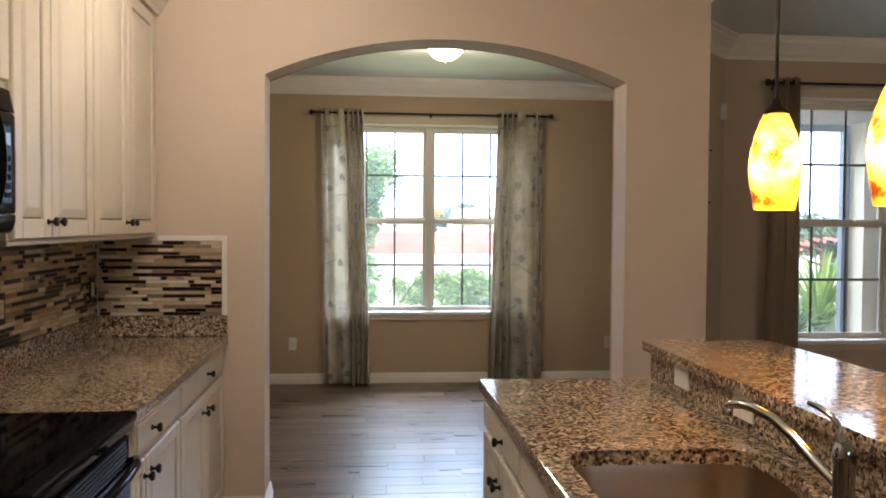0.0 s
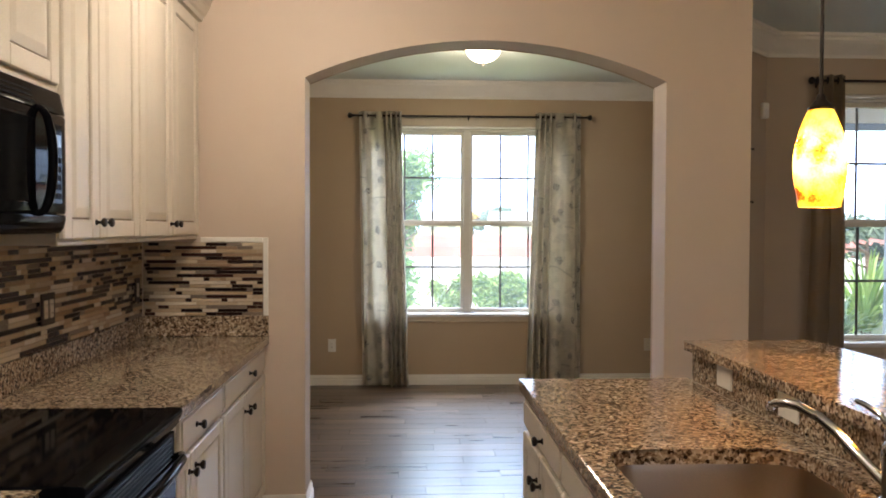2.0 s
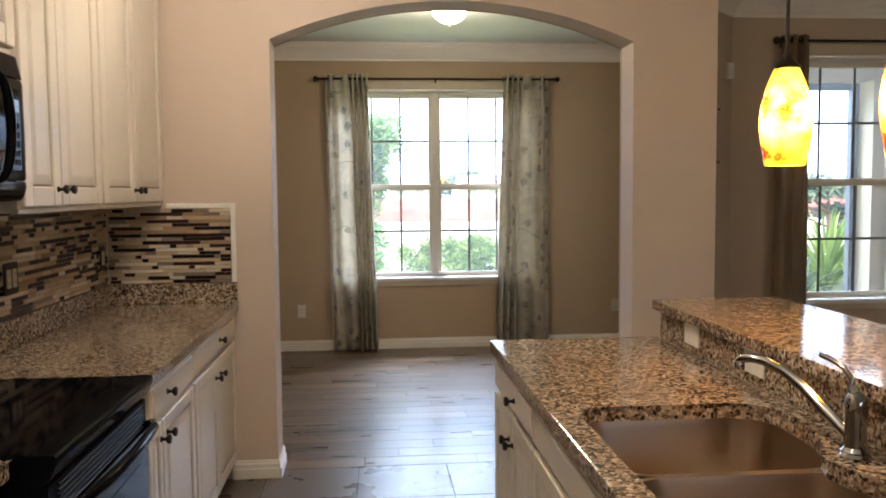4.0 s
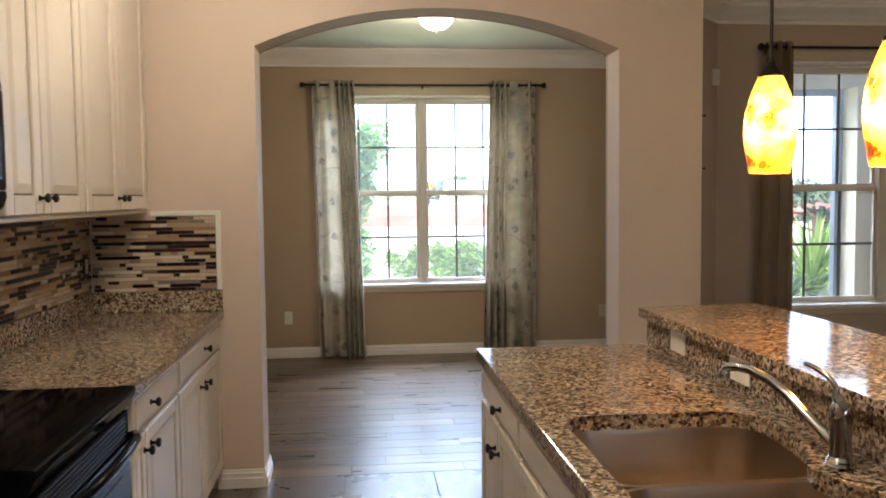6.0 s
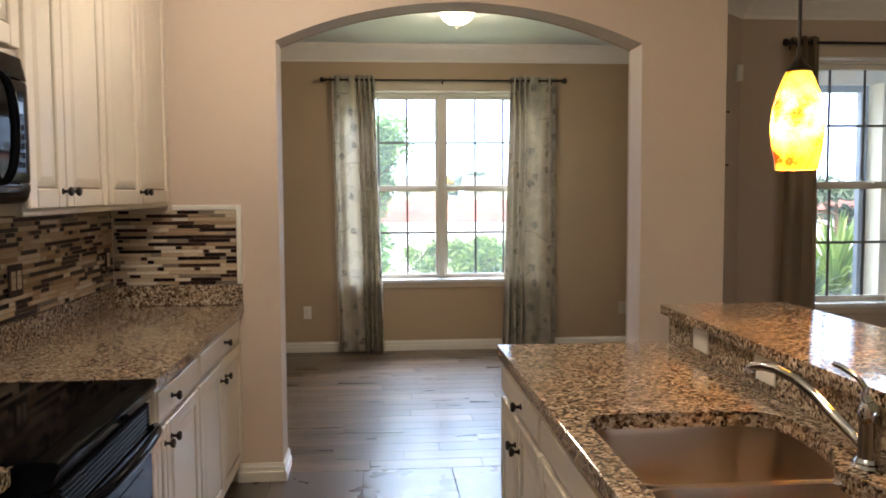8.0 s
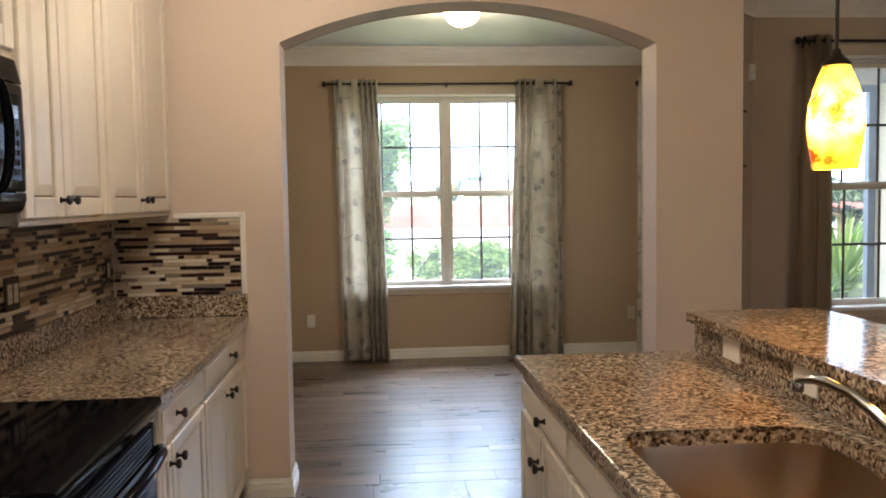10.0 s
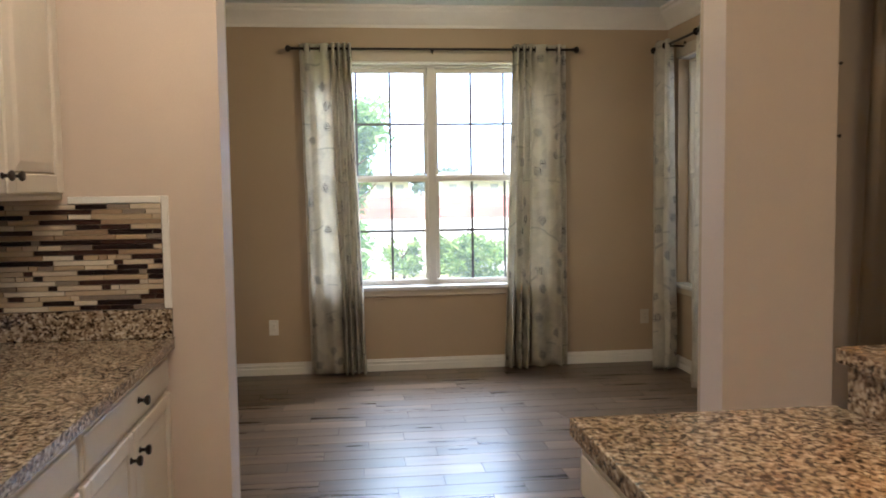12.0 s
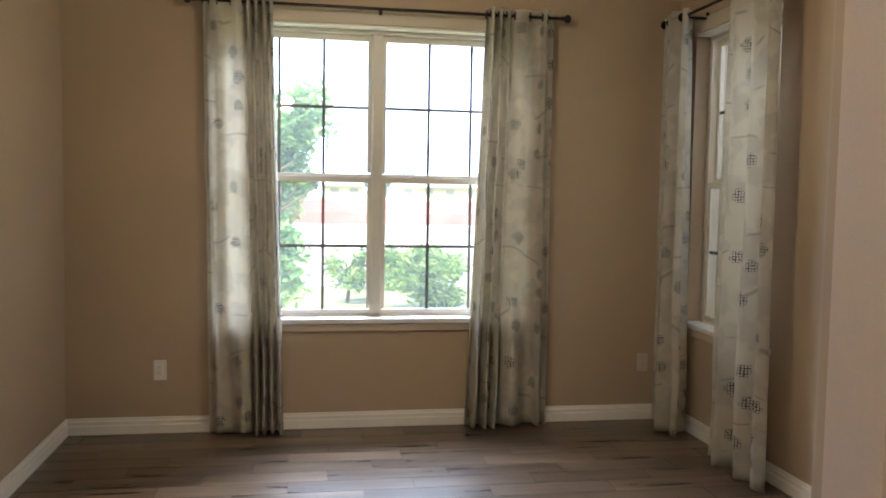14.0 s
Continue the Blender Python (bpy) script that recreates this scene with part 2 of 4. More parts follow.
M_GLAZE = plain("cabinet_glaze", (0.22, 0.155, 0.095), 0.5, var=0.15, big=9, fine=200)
M_CASING = plain("window_casing_paint", (0.55, 0.46, 0.34), 0.45, var=0.03, big=6, fine=200, bump=0.05)
M_FRAME = plain("window_vinyl", (0.66, 0.61, 0.52), 0.4, var=0.03, big=6, fine=200, bump=0.05)
M_MUNTIN = plain("muntin_bar", (0.12, 0.115, 0.11), 0.45, var=0.05)
M_SILL = plain("sill_stone", (0.74, 0.72, 0.68), 0.22, var=0.06, big=14, fine=60, bump=0.03)
M_GRANITE = granite("granite")
M_PLANK = wood_tile("wood_look_tile", (0.042, 0.028, 0.019), (0.20, 0.143, 0.097), 0.28)
M_TILE = plain("kitchen_floor_tile", (0.11, 0.087, 0.073), 0.28, var=0.12, big=3, fine=60, bump=0.02, world_space=True)
M_GROUT = plain("grout", (0.065, 0.055, 0.047), 0.8, var=0.1, big=10, fine=200, world_space=True)
M_PGROUT = plain("plank_joint", (0.06, 0.043, 0.031), 0.7, var=0.15, big=10, fine=200, world_space=True)
M_MOSAIC = tinted("mosaic_strip", ((0.0, (0.020, 0.010, 0.008)), (0.20, (0.045, 0.020, 0.014)), (0.34, (0.50, 0.385, 0.27)), (0.50, (0.58, 0.475, 0.35)), (0.62, (0.34, 0.235, 0.15)), (0.72, (0.66, 0.575, 0.46)), (0.80, (0.46, 0.34, 0.22)), (0.90, (0.24, 0.19, 0.15))), 0.22)
M_MGROUT = plain("mosaic_grout", (0.42, 0.34, 0.25), 0.8, var=0.08, world_space=True)
M_BRONZE = plain("oil_rubbed_bronze", (0.030, 0.022, 0.018), 0.38, 0.8, var=0.25, big=40)
M_BLACK = plain("black_enamel", (0.004, 0.004, 0.005), 0.07, var=0.1, bump=0.02, spec=0.5, ior=1.09)
M_BLACKGLASS = plain("black_glass", (0.004, 0.004, 0.005), 0.05, var=0.05, bump=0.0, spec=0.5, ior=1.09)
M_BLACKMATTE = plain("black_plastic", (0.006, 0.006, 0.007), 0.45, var=0.1, spec=0.5, ior=1.09)
M_BLACKSATIN = plain("black_satin_enamel", (0.004, 0.004, 0.005), 0.30, var=0.1, bump=0.02, spec=0.5, ior=1.15)
M_CHROME = plain("chrome", (0.47, 0.46, 0.455), 0.05, 1.0, var=0.02, bump=0.0)
# steel tinted brown: the warm reflections in the bowls are put into its colour
M_STEEL = plain("brushed_steel", (0.50, 0.40, 0.31), 0.31, 1.0, var=0.03, big=4, fine=300, bump=0.0)
M_PLASTIC = plain("white_plastic", (0.74, 0.71, 0.65), 0.35, var=0.02)
M_BROWNPLASTIC = plain("brown_metal_plate", (0.022, 0.012, 0.009), 0.5, var=0.1, spec=0.25)
M_ALMOND = plain("almond_plastic", (0.55, 0.48, 0.38), 0.4, var=0.03)
M_CLOTH = curtain_cloth("curtain_cloth")
# nook cloth: a darker, browner base and no print
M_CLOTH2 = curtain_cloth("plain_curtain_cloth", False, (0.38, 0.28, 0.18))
M_GLASS = clear_glass("window_glass")
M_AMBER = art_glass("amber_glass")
M_OPAL = glow("opal_glass", ((0.2, (1.0, 0.80, 0.58)), (0.8, (1.0, 0.88, 0.70))), 5.0, 5)
# sky sheet tinted blue for the floor's sheen; it still exposes to white
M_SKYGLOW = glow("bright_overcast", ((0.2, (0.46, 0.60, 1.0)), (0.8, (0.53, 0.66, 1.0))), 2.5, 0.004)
M_LAWN = plain("lawn", (0.33, 0.33, 0.12), 0.9, var=0.35, big=0.9, fine=40, bump=0.6, world_space=True)
M_CONCRETE = plain("pale_concrete", (0.62, 0.60, 0.56), 0.8, var=0.08, big=0.7, fine=30, world_space=True)
M_REDWALL = plain("red_mulch", (0.42, 0.16, 0.14), 0.9, var=0.2, big=0.8, fine=20, world_space=True)
M_STUCCO = plain("beige_stucco", (0.58, 0.50, 0.38), 0.8, var=0.05, big=1, fine=80, bump=0.5, world_space=True)
M_HOUSE = plain("far_house_wall", (0.66, 0.62, 0.55), 0.8, var=0.05, big=0.5, fine=20, world_space=True)
M_ROOF = plain("far_roof", (0.55, 0.55, 0.54), 0.85, var=0.15, big=0.6, fine=12, world_space=True)
M_DARKPANE = plain("far_window_pane", (0.08, 0.10, 0.12), 0.1, var=0.1)
# distance haze put into the pane's colour as a pale grey
M_FARPANE = plain("haze_tinted_far_pane", (0.36, 0.38, 0.40), 0.2, var=0.1)
M_BLUEFRAME = plain("screen_frame", (0.14, 0.16, 0.20), 0.45, var=0.05)
M_LEAF = leafy("tree_leaf", ((0.0, (0.13, 0.25, 0.09)), (0.6, (0.25, 0.40, 0.14)), (1.0, (0.40, 0.54, 0.22))))
M_BUSH = leafy("bush_leaf", ((0.0, (0.12, 0.24, 0.06)), (0.6, (0.27, 0.41, 0.11)), (1.0, (0.44, 0.55, 0.19))))
# greyed green: painted haze on far trees, own hue on hedge and grass
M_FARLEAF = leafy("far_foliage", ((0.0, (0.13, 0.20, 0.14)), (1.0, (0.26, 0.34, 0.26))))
M_RED = leafy("red_leaf", ((0.0, (0.35, 0.03, 0.06)), (1.0, (0.6, 0.10, 0.14))))
M_BARK = plain("bark", (0.16, 0.11, 0.07), 0.9, var=0.3, big=12, fine=60, bump=0.8)

# ---- building helpers ----
ORIGIN = {}


def thing(name, at, label, category, group="", kind=""):
    ob = new(name)
    ob.empty_display_size = 0.05
    ob.location = at
    ORIGIN[ob] = Vector(at)
    return tagged(ob, label, category, group, kind)


def mesh_of(name, bm, mat, smooth=False):
    bmesh.ops.recalc_face_normals(bm, faces=bm.faces)
    me = bpy.data.meshes.new(name)
    bm.to_mesh(me)
    bm.free()
    me.materials.append(mat)
    if smooth:
        for p in me.polygons:
            p.use_smooth = True
        me.set_sharp_from_angle(angle=radians(40))
    return me


def part(name, bm, mat, parent, label="", smooth=False):
    """One mesh, given in world coordinates, as a part of parent."""
    o = ORIGIN[parent]
    bmesh.ops.translate(bm, verts=bm.verts, vec=-o)
    ob = new(name, mesh_of(name, bm, mat, smooth))
    ob.parent = parent
    ORIGIN[ob] = o
    return tagged(ob, label)


def single(name, bm, mat, label, category="", kind="", group="", smooth=False):
    """A thing or piece of the setting that is one mesh."""
    ob = new(name, mesh_of(name, bm, mat, smooth))
    ORIGIN[ob] = Vector((0, 0, 0))
    return tagged(ob, label, category, group, kind)


def box(x0, x1, y0, y1, z0, z1, bevel=0.0, bm=None, seg=1):
    bm = bm or bmesh.new()
    r = bmesh.ops.create_cube(bm, size=1.0)["verts"]
    bmesh.ops.scale(bm, verts=r, vec=(abs(x1 - x0), abs(y1 - y0), abs(z1 - z0)))
    bmesh.ops.translate(bm, verts=r, vec=((x0 + x1) / 2, (y0 + y1) / 2, (z0 + z1) / 2))
    if bevel:
        es = list({e for v in r for e in v.link_edges})
        bmesh.ops.bevel(bm, geom=es, offset=bevel, segments=seg, affect="EDGES", profile=0.5)
    return bm


def prism(points, axis, a, b, bm=None):
    """A closed outline, extruded along an axis from a to b. The points give the two other axes in order."""
    bm = bm or bmesh.new()
    i = "xyz".index(axis)

    def place(p, v):
        c = list(p)
        c.insert(i, v)
        return c
    lo, hi = [bm.verts.new(place(p, a)) for p in points], [bm.verts.new(place(p, b)) for p in points]
    n = len(points)
    for k in range(n):
        bm.faces.new((lo[k], lo[(k + 1) % n], hi[(k + 1) % n], hi[k]))
    bm.faces.new(lo)
    bm.faces.new(hi)
    return bm


def lathe(profile, centre, bm=None, seg=24, axis="z"):
    """Rings of (radius, height) round an axis through centre."""
    bm = bm or bmesh.new()
    rings = []
    for r, h in profile:
        ring = []
        for k in range(seg):
            a = 2 * math.pi * k / seg
            p = (r * math.cos(a), r * math.sin(a), h)
            if axis == "x":
                p = (h, p[0], p[1])
            elif axis == "y":
                p = (p[0], h, p[1])
            ring.append(bm.verts.new(Vector(p) + Vector(centre)))
        rings.append(ring)
    for q, s in zip(rings, rings[1:]):
        for k in range(seg):
            bm.faces.new((q[k], q[(k + 1) % seg], s[(k + 1) % seg], s[k]))
    for ring in (rings[0], rings[-1]):
        bm.faces.new(ring)
    return bm


def tube(points, radius, bm=None, seg=12):
    """A round tube along points; radius may be one number or one for each point."""
    bm = bm or bmesh.new()
    pts = [Vector(p) for p in points]
    rad = radius if isinstance(radius, (list, tuple)) else [radius] * len(pts)
    rings = []
    d = (pts[1] - pts[0]).normalized()
    q = d.to_track_quat("Z", "Y")
    for k, p in enumerate(pts):
        e = (pts[min(k + 1, len(pts) - 1)] - pts[max(k - 1, 0)]).normalized()
        q, d = d.rotation_difference(e) @ q, e
        rings.append([bm.verts.new(p + q @ Vector((rad[k] * math.cos(2 * math.pi * j / seg), rad[k] * math.sin(2 * math.pi * j / seg), 0))) for j in range(seg)])
    for a, b in zip(rings, rings[1:]):
        for j in range(seg):
            bm.faces.new((a[j], a[(j + 1) % seg], b[(j + 1) % seg], b[j]))
    bm.faces.new(rings[0])
    bm.faces.new(rings[-1])
    return bm


def arc(cx, cy, r, a0, a1, n):
    return [(cx + r * math.cos(radians(a0 + (a1 - a0) * k / n)), cy + r * math.sin(radians(a0 + (a1 - a0) * k / n))) for k in range(n + 1)]

# ---- the setting: walls, floors, ceilings ----
YA, YA2, YB, XL, XD, XR, YN, CEIL = 4.485, 4.715, 7.95, -0.83, -0.68, 3.0, 5.92, 2.82
W0, W1 = 0.655, 2.412            # window opening, bottom and top


def walled(name, axis, a0, a1, b0, b1, openings, mat, label, z1=CEIL, extra=None):
    """A wall that runs along x or y from a0 to a1, b0 to b1 thick, with openings (from, to, bottom, top)."""
    bm = bmesh.new()

    def put(p, q, z0, z):
        if axis == "x":
            box(p, q, b0, b1, z0, z, bm=bm)
        else:
            box(b0, b1, p, q, z0, z, bm=bm)
    at = a0
    for p, q, lo, hi in openings:
        put(at, p, 0, z1)
        put(p, q, 0, lo)
        put(p, q, hi, z1)
        at = q
    put(at, a1, 0, z1)
    return single(name, bm, mat, label, "wall", "structure")


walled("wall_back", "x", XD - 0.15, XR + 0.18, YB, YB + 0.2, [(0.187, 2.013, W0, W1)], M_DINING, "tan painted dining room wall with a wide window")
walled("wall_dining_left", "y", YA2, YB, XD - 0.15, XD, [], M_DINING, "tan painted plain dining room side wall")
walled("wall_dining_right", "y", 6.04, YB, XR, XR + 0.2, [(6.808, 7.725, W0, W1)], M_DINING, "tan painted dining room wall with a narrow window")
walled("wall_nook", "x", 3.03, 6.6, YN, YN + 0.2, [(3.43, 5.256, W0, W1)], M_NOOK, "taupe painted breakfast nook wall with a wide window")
walled("wall_kitchen_left", "y", -3.0, YA, XL - 0.15, XL, [], M_KITCHEN, "warm beige painted kitchen wall behind the cabinets")
# unseen walls assumed behind and at right to close the room
walled("wall_rear", "x", XL - 0.15, 6.6, -3.15, -3.0, [(1.9, 3.9, 0.5, 2.3)], M_KITCHEN, "assumed warm beige rear wall with an opening for the rear fill")
walled("wall_far_right", "y", -3.0, YN + 0.2, 6.6, 6.75, [], M_NOOK, "assumed taupe wall closing the open room")
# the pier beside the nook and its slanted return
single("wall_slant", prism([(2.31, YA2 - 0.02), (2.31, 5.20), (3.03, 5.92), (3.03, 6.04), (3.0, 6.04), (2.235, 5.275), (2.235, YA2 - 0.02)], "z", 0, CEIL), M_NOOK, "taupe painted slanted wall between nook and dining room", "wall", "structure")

# arch wall
AL, AR, SPRING, APEX = -0.005, 1.860, 2.232, 2.43
half = (AR - AL) / 2
rise = APEX - SPRING
rad_a = (half * half + rise * rise) / (2 * rise)
ang = math.degrees(math.asin(half / rad_a))
curve = arc((AL + AR) / 2, APEX - rad_a, rad_a, 90 - ang, 90 + ang, 40)


def arch_skin(y0, y1):
    bm = box(XL - 0.15, AL, y0, y1, 0, CEIL)
    box(AR, 2.31, y0, y1, 0, CEIL, bm=bm)
    pts = [(AL, SPRING)] + list(reversed(curve))[1:-1] + [(AR, SPRING)]
    for (xa, za), (xb, zb) in zip(pts, pts[1:]):
        prism([(xa, za), (xb, zb), (xb, CEIL), (xa, CEIL)], "y", y0, y1, bm=bm)
    bmesh.ops.remove_doubles(bm, verts=bm.verts, dist=0.0002)
    return bm


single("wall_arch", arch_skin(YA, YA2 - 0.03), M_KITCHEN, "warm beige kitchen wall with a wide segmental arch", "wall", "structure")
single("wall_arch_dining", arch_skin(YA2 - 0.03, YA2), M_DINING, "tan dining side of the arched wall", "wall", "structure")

single("ceiling_dining", box(XD - 0.15, 3.1, YA2 - 0.1, YB + 0.2, CEIL + 0.002, CEIL + 0.15), M_CEIL, "pale greenish white flat ceiling", "ceiling", "structure")
single("ceiling_kitchen", box(XL - 0.15, 6.75, -3.15, YA2 - 0.1, CEIL + 0.002, CEIL + 0.15), M_CEIL, "pale flat kitchen ceiling", "ceiling", "structure")
single("ceiling_nook", box(3.1, 6.75, YA2 - 0.1, YN + 0.2, CEIL + 0.002, CEIL + 0.15), M_CEIL, "pale flat nook ceiling", "ceiling", "structure")

floor_k = single("floor_kitchen", box(XL - 0.15, 6.75, -3.15, 4.60, -0.12, -0.0014), M_GROUT, "dark glossy square stone-look floor tiles", "floor", "structure")
floor_d = single("floor_dining", box(XD - 0.15, 6.75, 4.60, YB + 0.2, -0.12, -0.0012), M_PGROUT, "grey-brown wood-look plank tile floor with blue sheen", "floor", "structure")

# mouldings
CROWN = [(0, 0), (0.012, 0), (0.016, 0.02), (0.030, 0.035), (0.046, 0.062), (0.070, 0.088), (0.092, 0.108), (0.098, 0.128), (0.112, 0.134), (0.112, 0.155), (0, 0.155)]
BASE = [(0, 0), (0.017, 0), (0.017, 0.050), (0.011, 0.0535), (0.011, 0.068), (0.013, 0.074), (0.008, 0.080), (0.006, 0.095), (0, 0.095)]


def moulding(name, profile, start, end, inward, z, label):
    """Extrudes a profile (out of the wall, up) from start to end on the plan; inward is the way out of the wall."""
    bm = bmesh.new()
    s, e, n = Vector((*start, z)), Vector((*end, z)), Vector((*inward, 0)).normalized()
    rings = [[bm.verts.new(p + n * u + Vector((0, 0, v))) for u, v in profile] for p in (s, e)]
    k = len(profile)
    for i in range(k):
        bm.faces.new((rings[0][i], rings[0][(i + 1) % k], rings[1][(i + 1) % k], rings[1][i]))
    for r in rings:
        bm.faces.new(r)
    return single(name, bm, M_TRIM, label, "trim", "structure")


ZC = CEIL - 0.155
for i, (s, e, n) in enumerate([((XD, YB), (XR, YB), (0, -1)), ((XD, YA2), (XD, YB), (1, 0)), ((XR, 6.04), (XR, YB), (-1, 0)), ((XD, YA2), (2.235, YA2), (0, 1)),
                               ((3.03, YN), (6.6, YN), (0, -1)), ((2.31, 5.20), (3.03, 5.92), (1, -1)), ((2.31, YA), (2.31, 5.20), (1, 0)), ((3.0, 6.04), (2.235, 5.275), (-1, 1))], 1):
    moulding("crown_molding_%d" % i, CROWN, s, e, n, ZC, "cream painted stepped crown molding")
for i, (s, e, n) in enumerate([((XD, YB), (XR, YB), (0, -1)), ((XD, YA2), (XD, YB), (1, 0)), ((XR, 6.04), (XR, YB), (-1, 0)), ((XD, YA2), (AL, YA2), (0, 1)), ((AR, YA2), (2.235, YA2), (0, 1)),
                               ((-0.235, YA), (AL - 0.001, YA), (0, -1)), ((AL, YA - 0.016), (AL, YA2 + 0.016), (1, 0)), ((AR, YA - 0.016), (AR, YA2 + 0.016), (-1, 0)), ((AR, YA), (2.31, YA), (0, -1)),
                               ((3.03, YN), (6.6, YN), (0, -1)), ((2.31, 5.20), (3.03, 5.92), (1, -1)), ((3.0, 6.04), (2.235, 5.275), (-1, 1))], 1):
    moulding("baseboard_%d" % i, BASE, s, e, n, 0, "cream painted moulded baseboard")


# ---- windows ----
def window(name, m, width, units, label):
    """A single-hung window in an opening of that width. Local x runs along the wall, y out of doors, z up; m places it."""
    o = thing(name, m.translation, label, "window", kind="structure")

    def add(nm, bm, mat, parent=o, lab=""):
        bmesh.ops.transform(bm, matrix=m, verts=bm.verts)
        return part(nm, bm, mat, parent, lab)
    f = 0.035
    y0, y1 = 0.085, 0.165
    frame = add("window_frame", box(0, width, y0, y1, W1 - f, W1, 0.004), M_FRAME)
    add("jamb", box(0, f, y0, y1, W0, W1 - f, 0.004), M_FRAME)
    add("jamb", box(width - f, width, y0, y1, W0, W1 - f, 0.004), M_FRAME)
    add("bottom_rail", box(f, width - f, y0, y1, W0, W0 + 0.022, 0.004), M_FRAME)
    mull = 0.062
    inner = (width - 2 * f - (units - 1) * mull) / units
    for u in range(units):
        x0 = f + u * (inner + mull)
        x1 = x0 + inner
        if u:
            add("mullion", box(x0 - mull, x0, y0 - 0.012, y1, W0 + 0.022, W1 - f, 0.005), M_FRAME)
        for lower in (0, 1):
            s = 0.026
            ya = y0 + 0.008 + (0 if lower else 0.034)
            za, zb = (W0 + 0.022, 1.521) if lower else (1.507, W1 - f)
            sash = add("sash", box(x0, x1, ya, ya + 0.03, za, za + 0.032, 0.003), M_FRAME)
            for q in (box(x0, x0 + s, ya, ya + 0.03, za + 0.036, zb - 0.036, 0.003), box(x1 - s, x1, ya, ya + 0.03, za + 0.036, zb - 0.036, 0.003)):
                add("stile", q, M_FRAME, sash)
            add("rail", box(x0, x1, ya, ya + 0.03, zb - 0.036, zb, 0.003), M_FRAME, sash)
            g0, g1, h0, h1 = x0 + s, x1 - s, za + 0.030, zb - 0.034
            pane = add("pane", box(g0, g1, ya + 0.013, ya + 0.017, h0, h1), M_GLASS, sash)
            pane.visible_shadow = False
            for k in (1, 2):
                gx = g0 + (g1 - g0) * k / 3
                add("muntin", box(gx - 0.009, gx + 0.009, ya + 0.009, ya + 0.0125, h0, h1), M_MUNTIN, sash)
            gz = (h0 + h1) / 2
            add("muntin", box(g0, g1, ya + 0.0085, ya + 0.0128, gz - 0.009, gz + 0.009), M_MUNTIN, sash)
            if lower:
                for k in (0.25, 0.75):
                    xx = x0 + inner * k
                    add("sash_lock", box(xx - 0.022, xx + 0.022, ya - 0.008, ya + 0.012, zb, zb + 0.012, 0.003), M_FRAME, sash)
    add("window_sill", box(-0.02, width + 0.02, -0.035, y0, W0 - 0.019, W0 + 0.013, 0.008, seg=3), M_SILL, o, "pale polished stone sill")
    add("apron", box(0.0, width, -0.016, 0.002, W0 - 0.066, W0 - 0.019, 0.004), M_CASING)
    add("head_trim", box(0.0, width, 0.002, y0, W1 - 0.012, W1 - 0.0005), M_TRIM)
    add("head_casing", box(-0.01, width + 0.01, -0.014, 0.0, W1 + 0.002, W1 + 0.082, 0.003), M_CASING)
    return o


window("window_1", Matrix.Translation((0.187, YB, 0)), 1.826, 2, "cream vinyl twin single-hung window with grid bars")
window("window_2", Matrix.Translation((XR, 7.725, 0)) @ pose(0, 0, 0, 0, 0, -90), 0.917, 1, "cream vinyl narrow single-hung window in deep recess")
window("window_3", Matrix.Translation((3.43, YN, 0)), 1.826, 2, "cream vinyl twin window looking onto a covered patio")


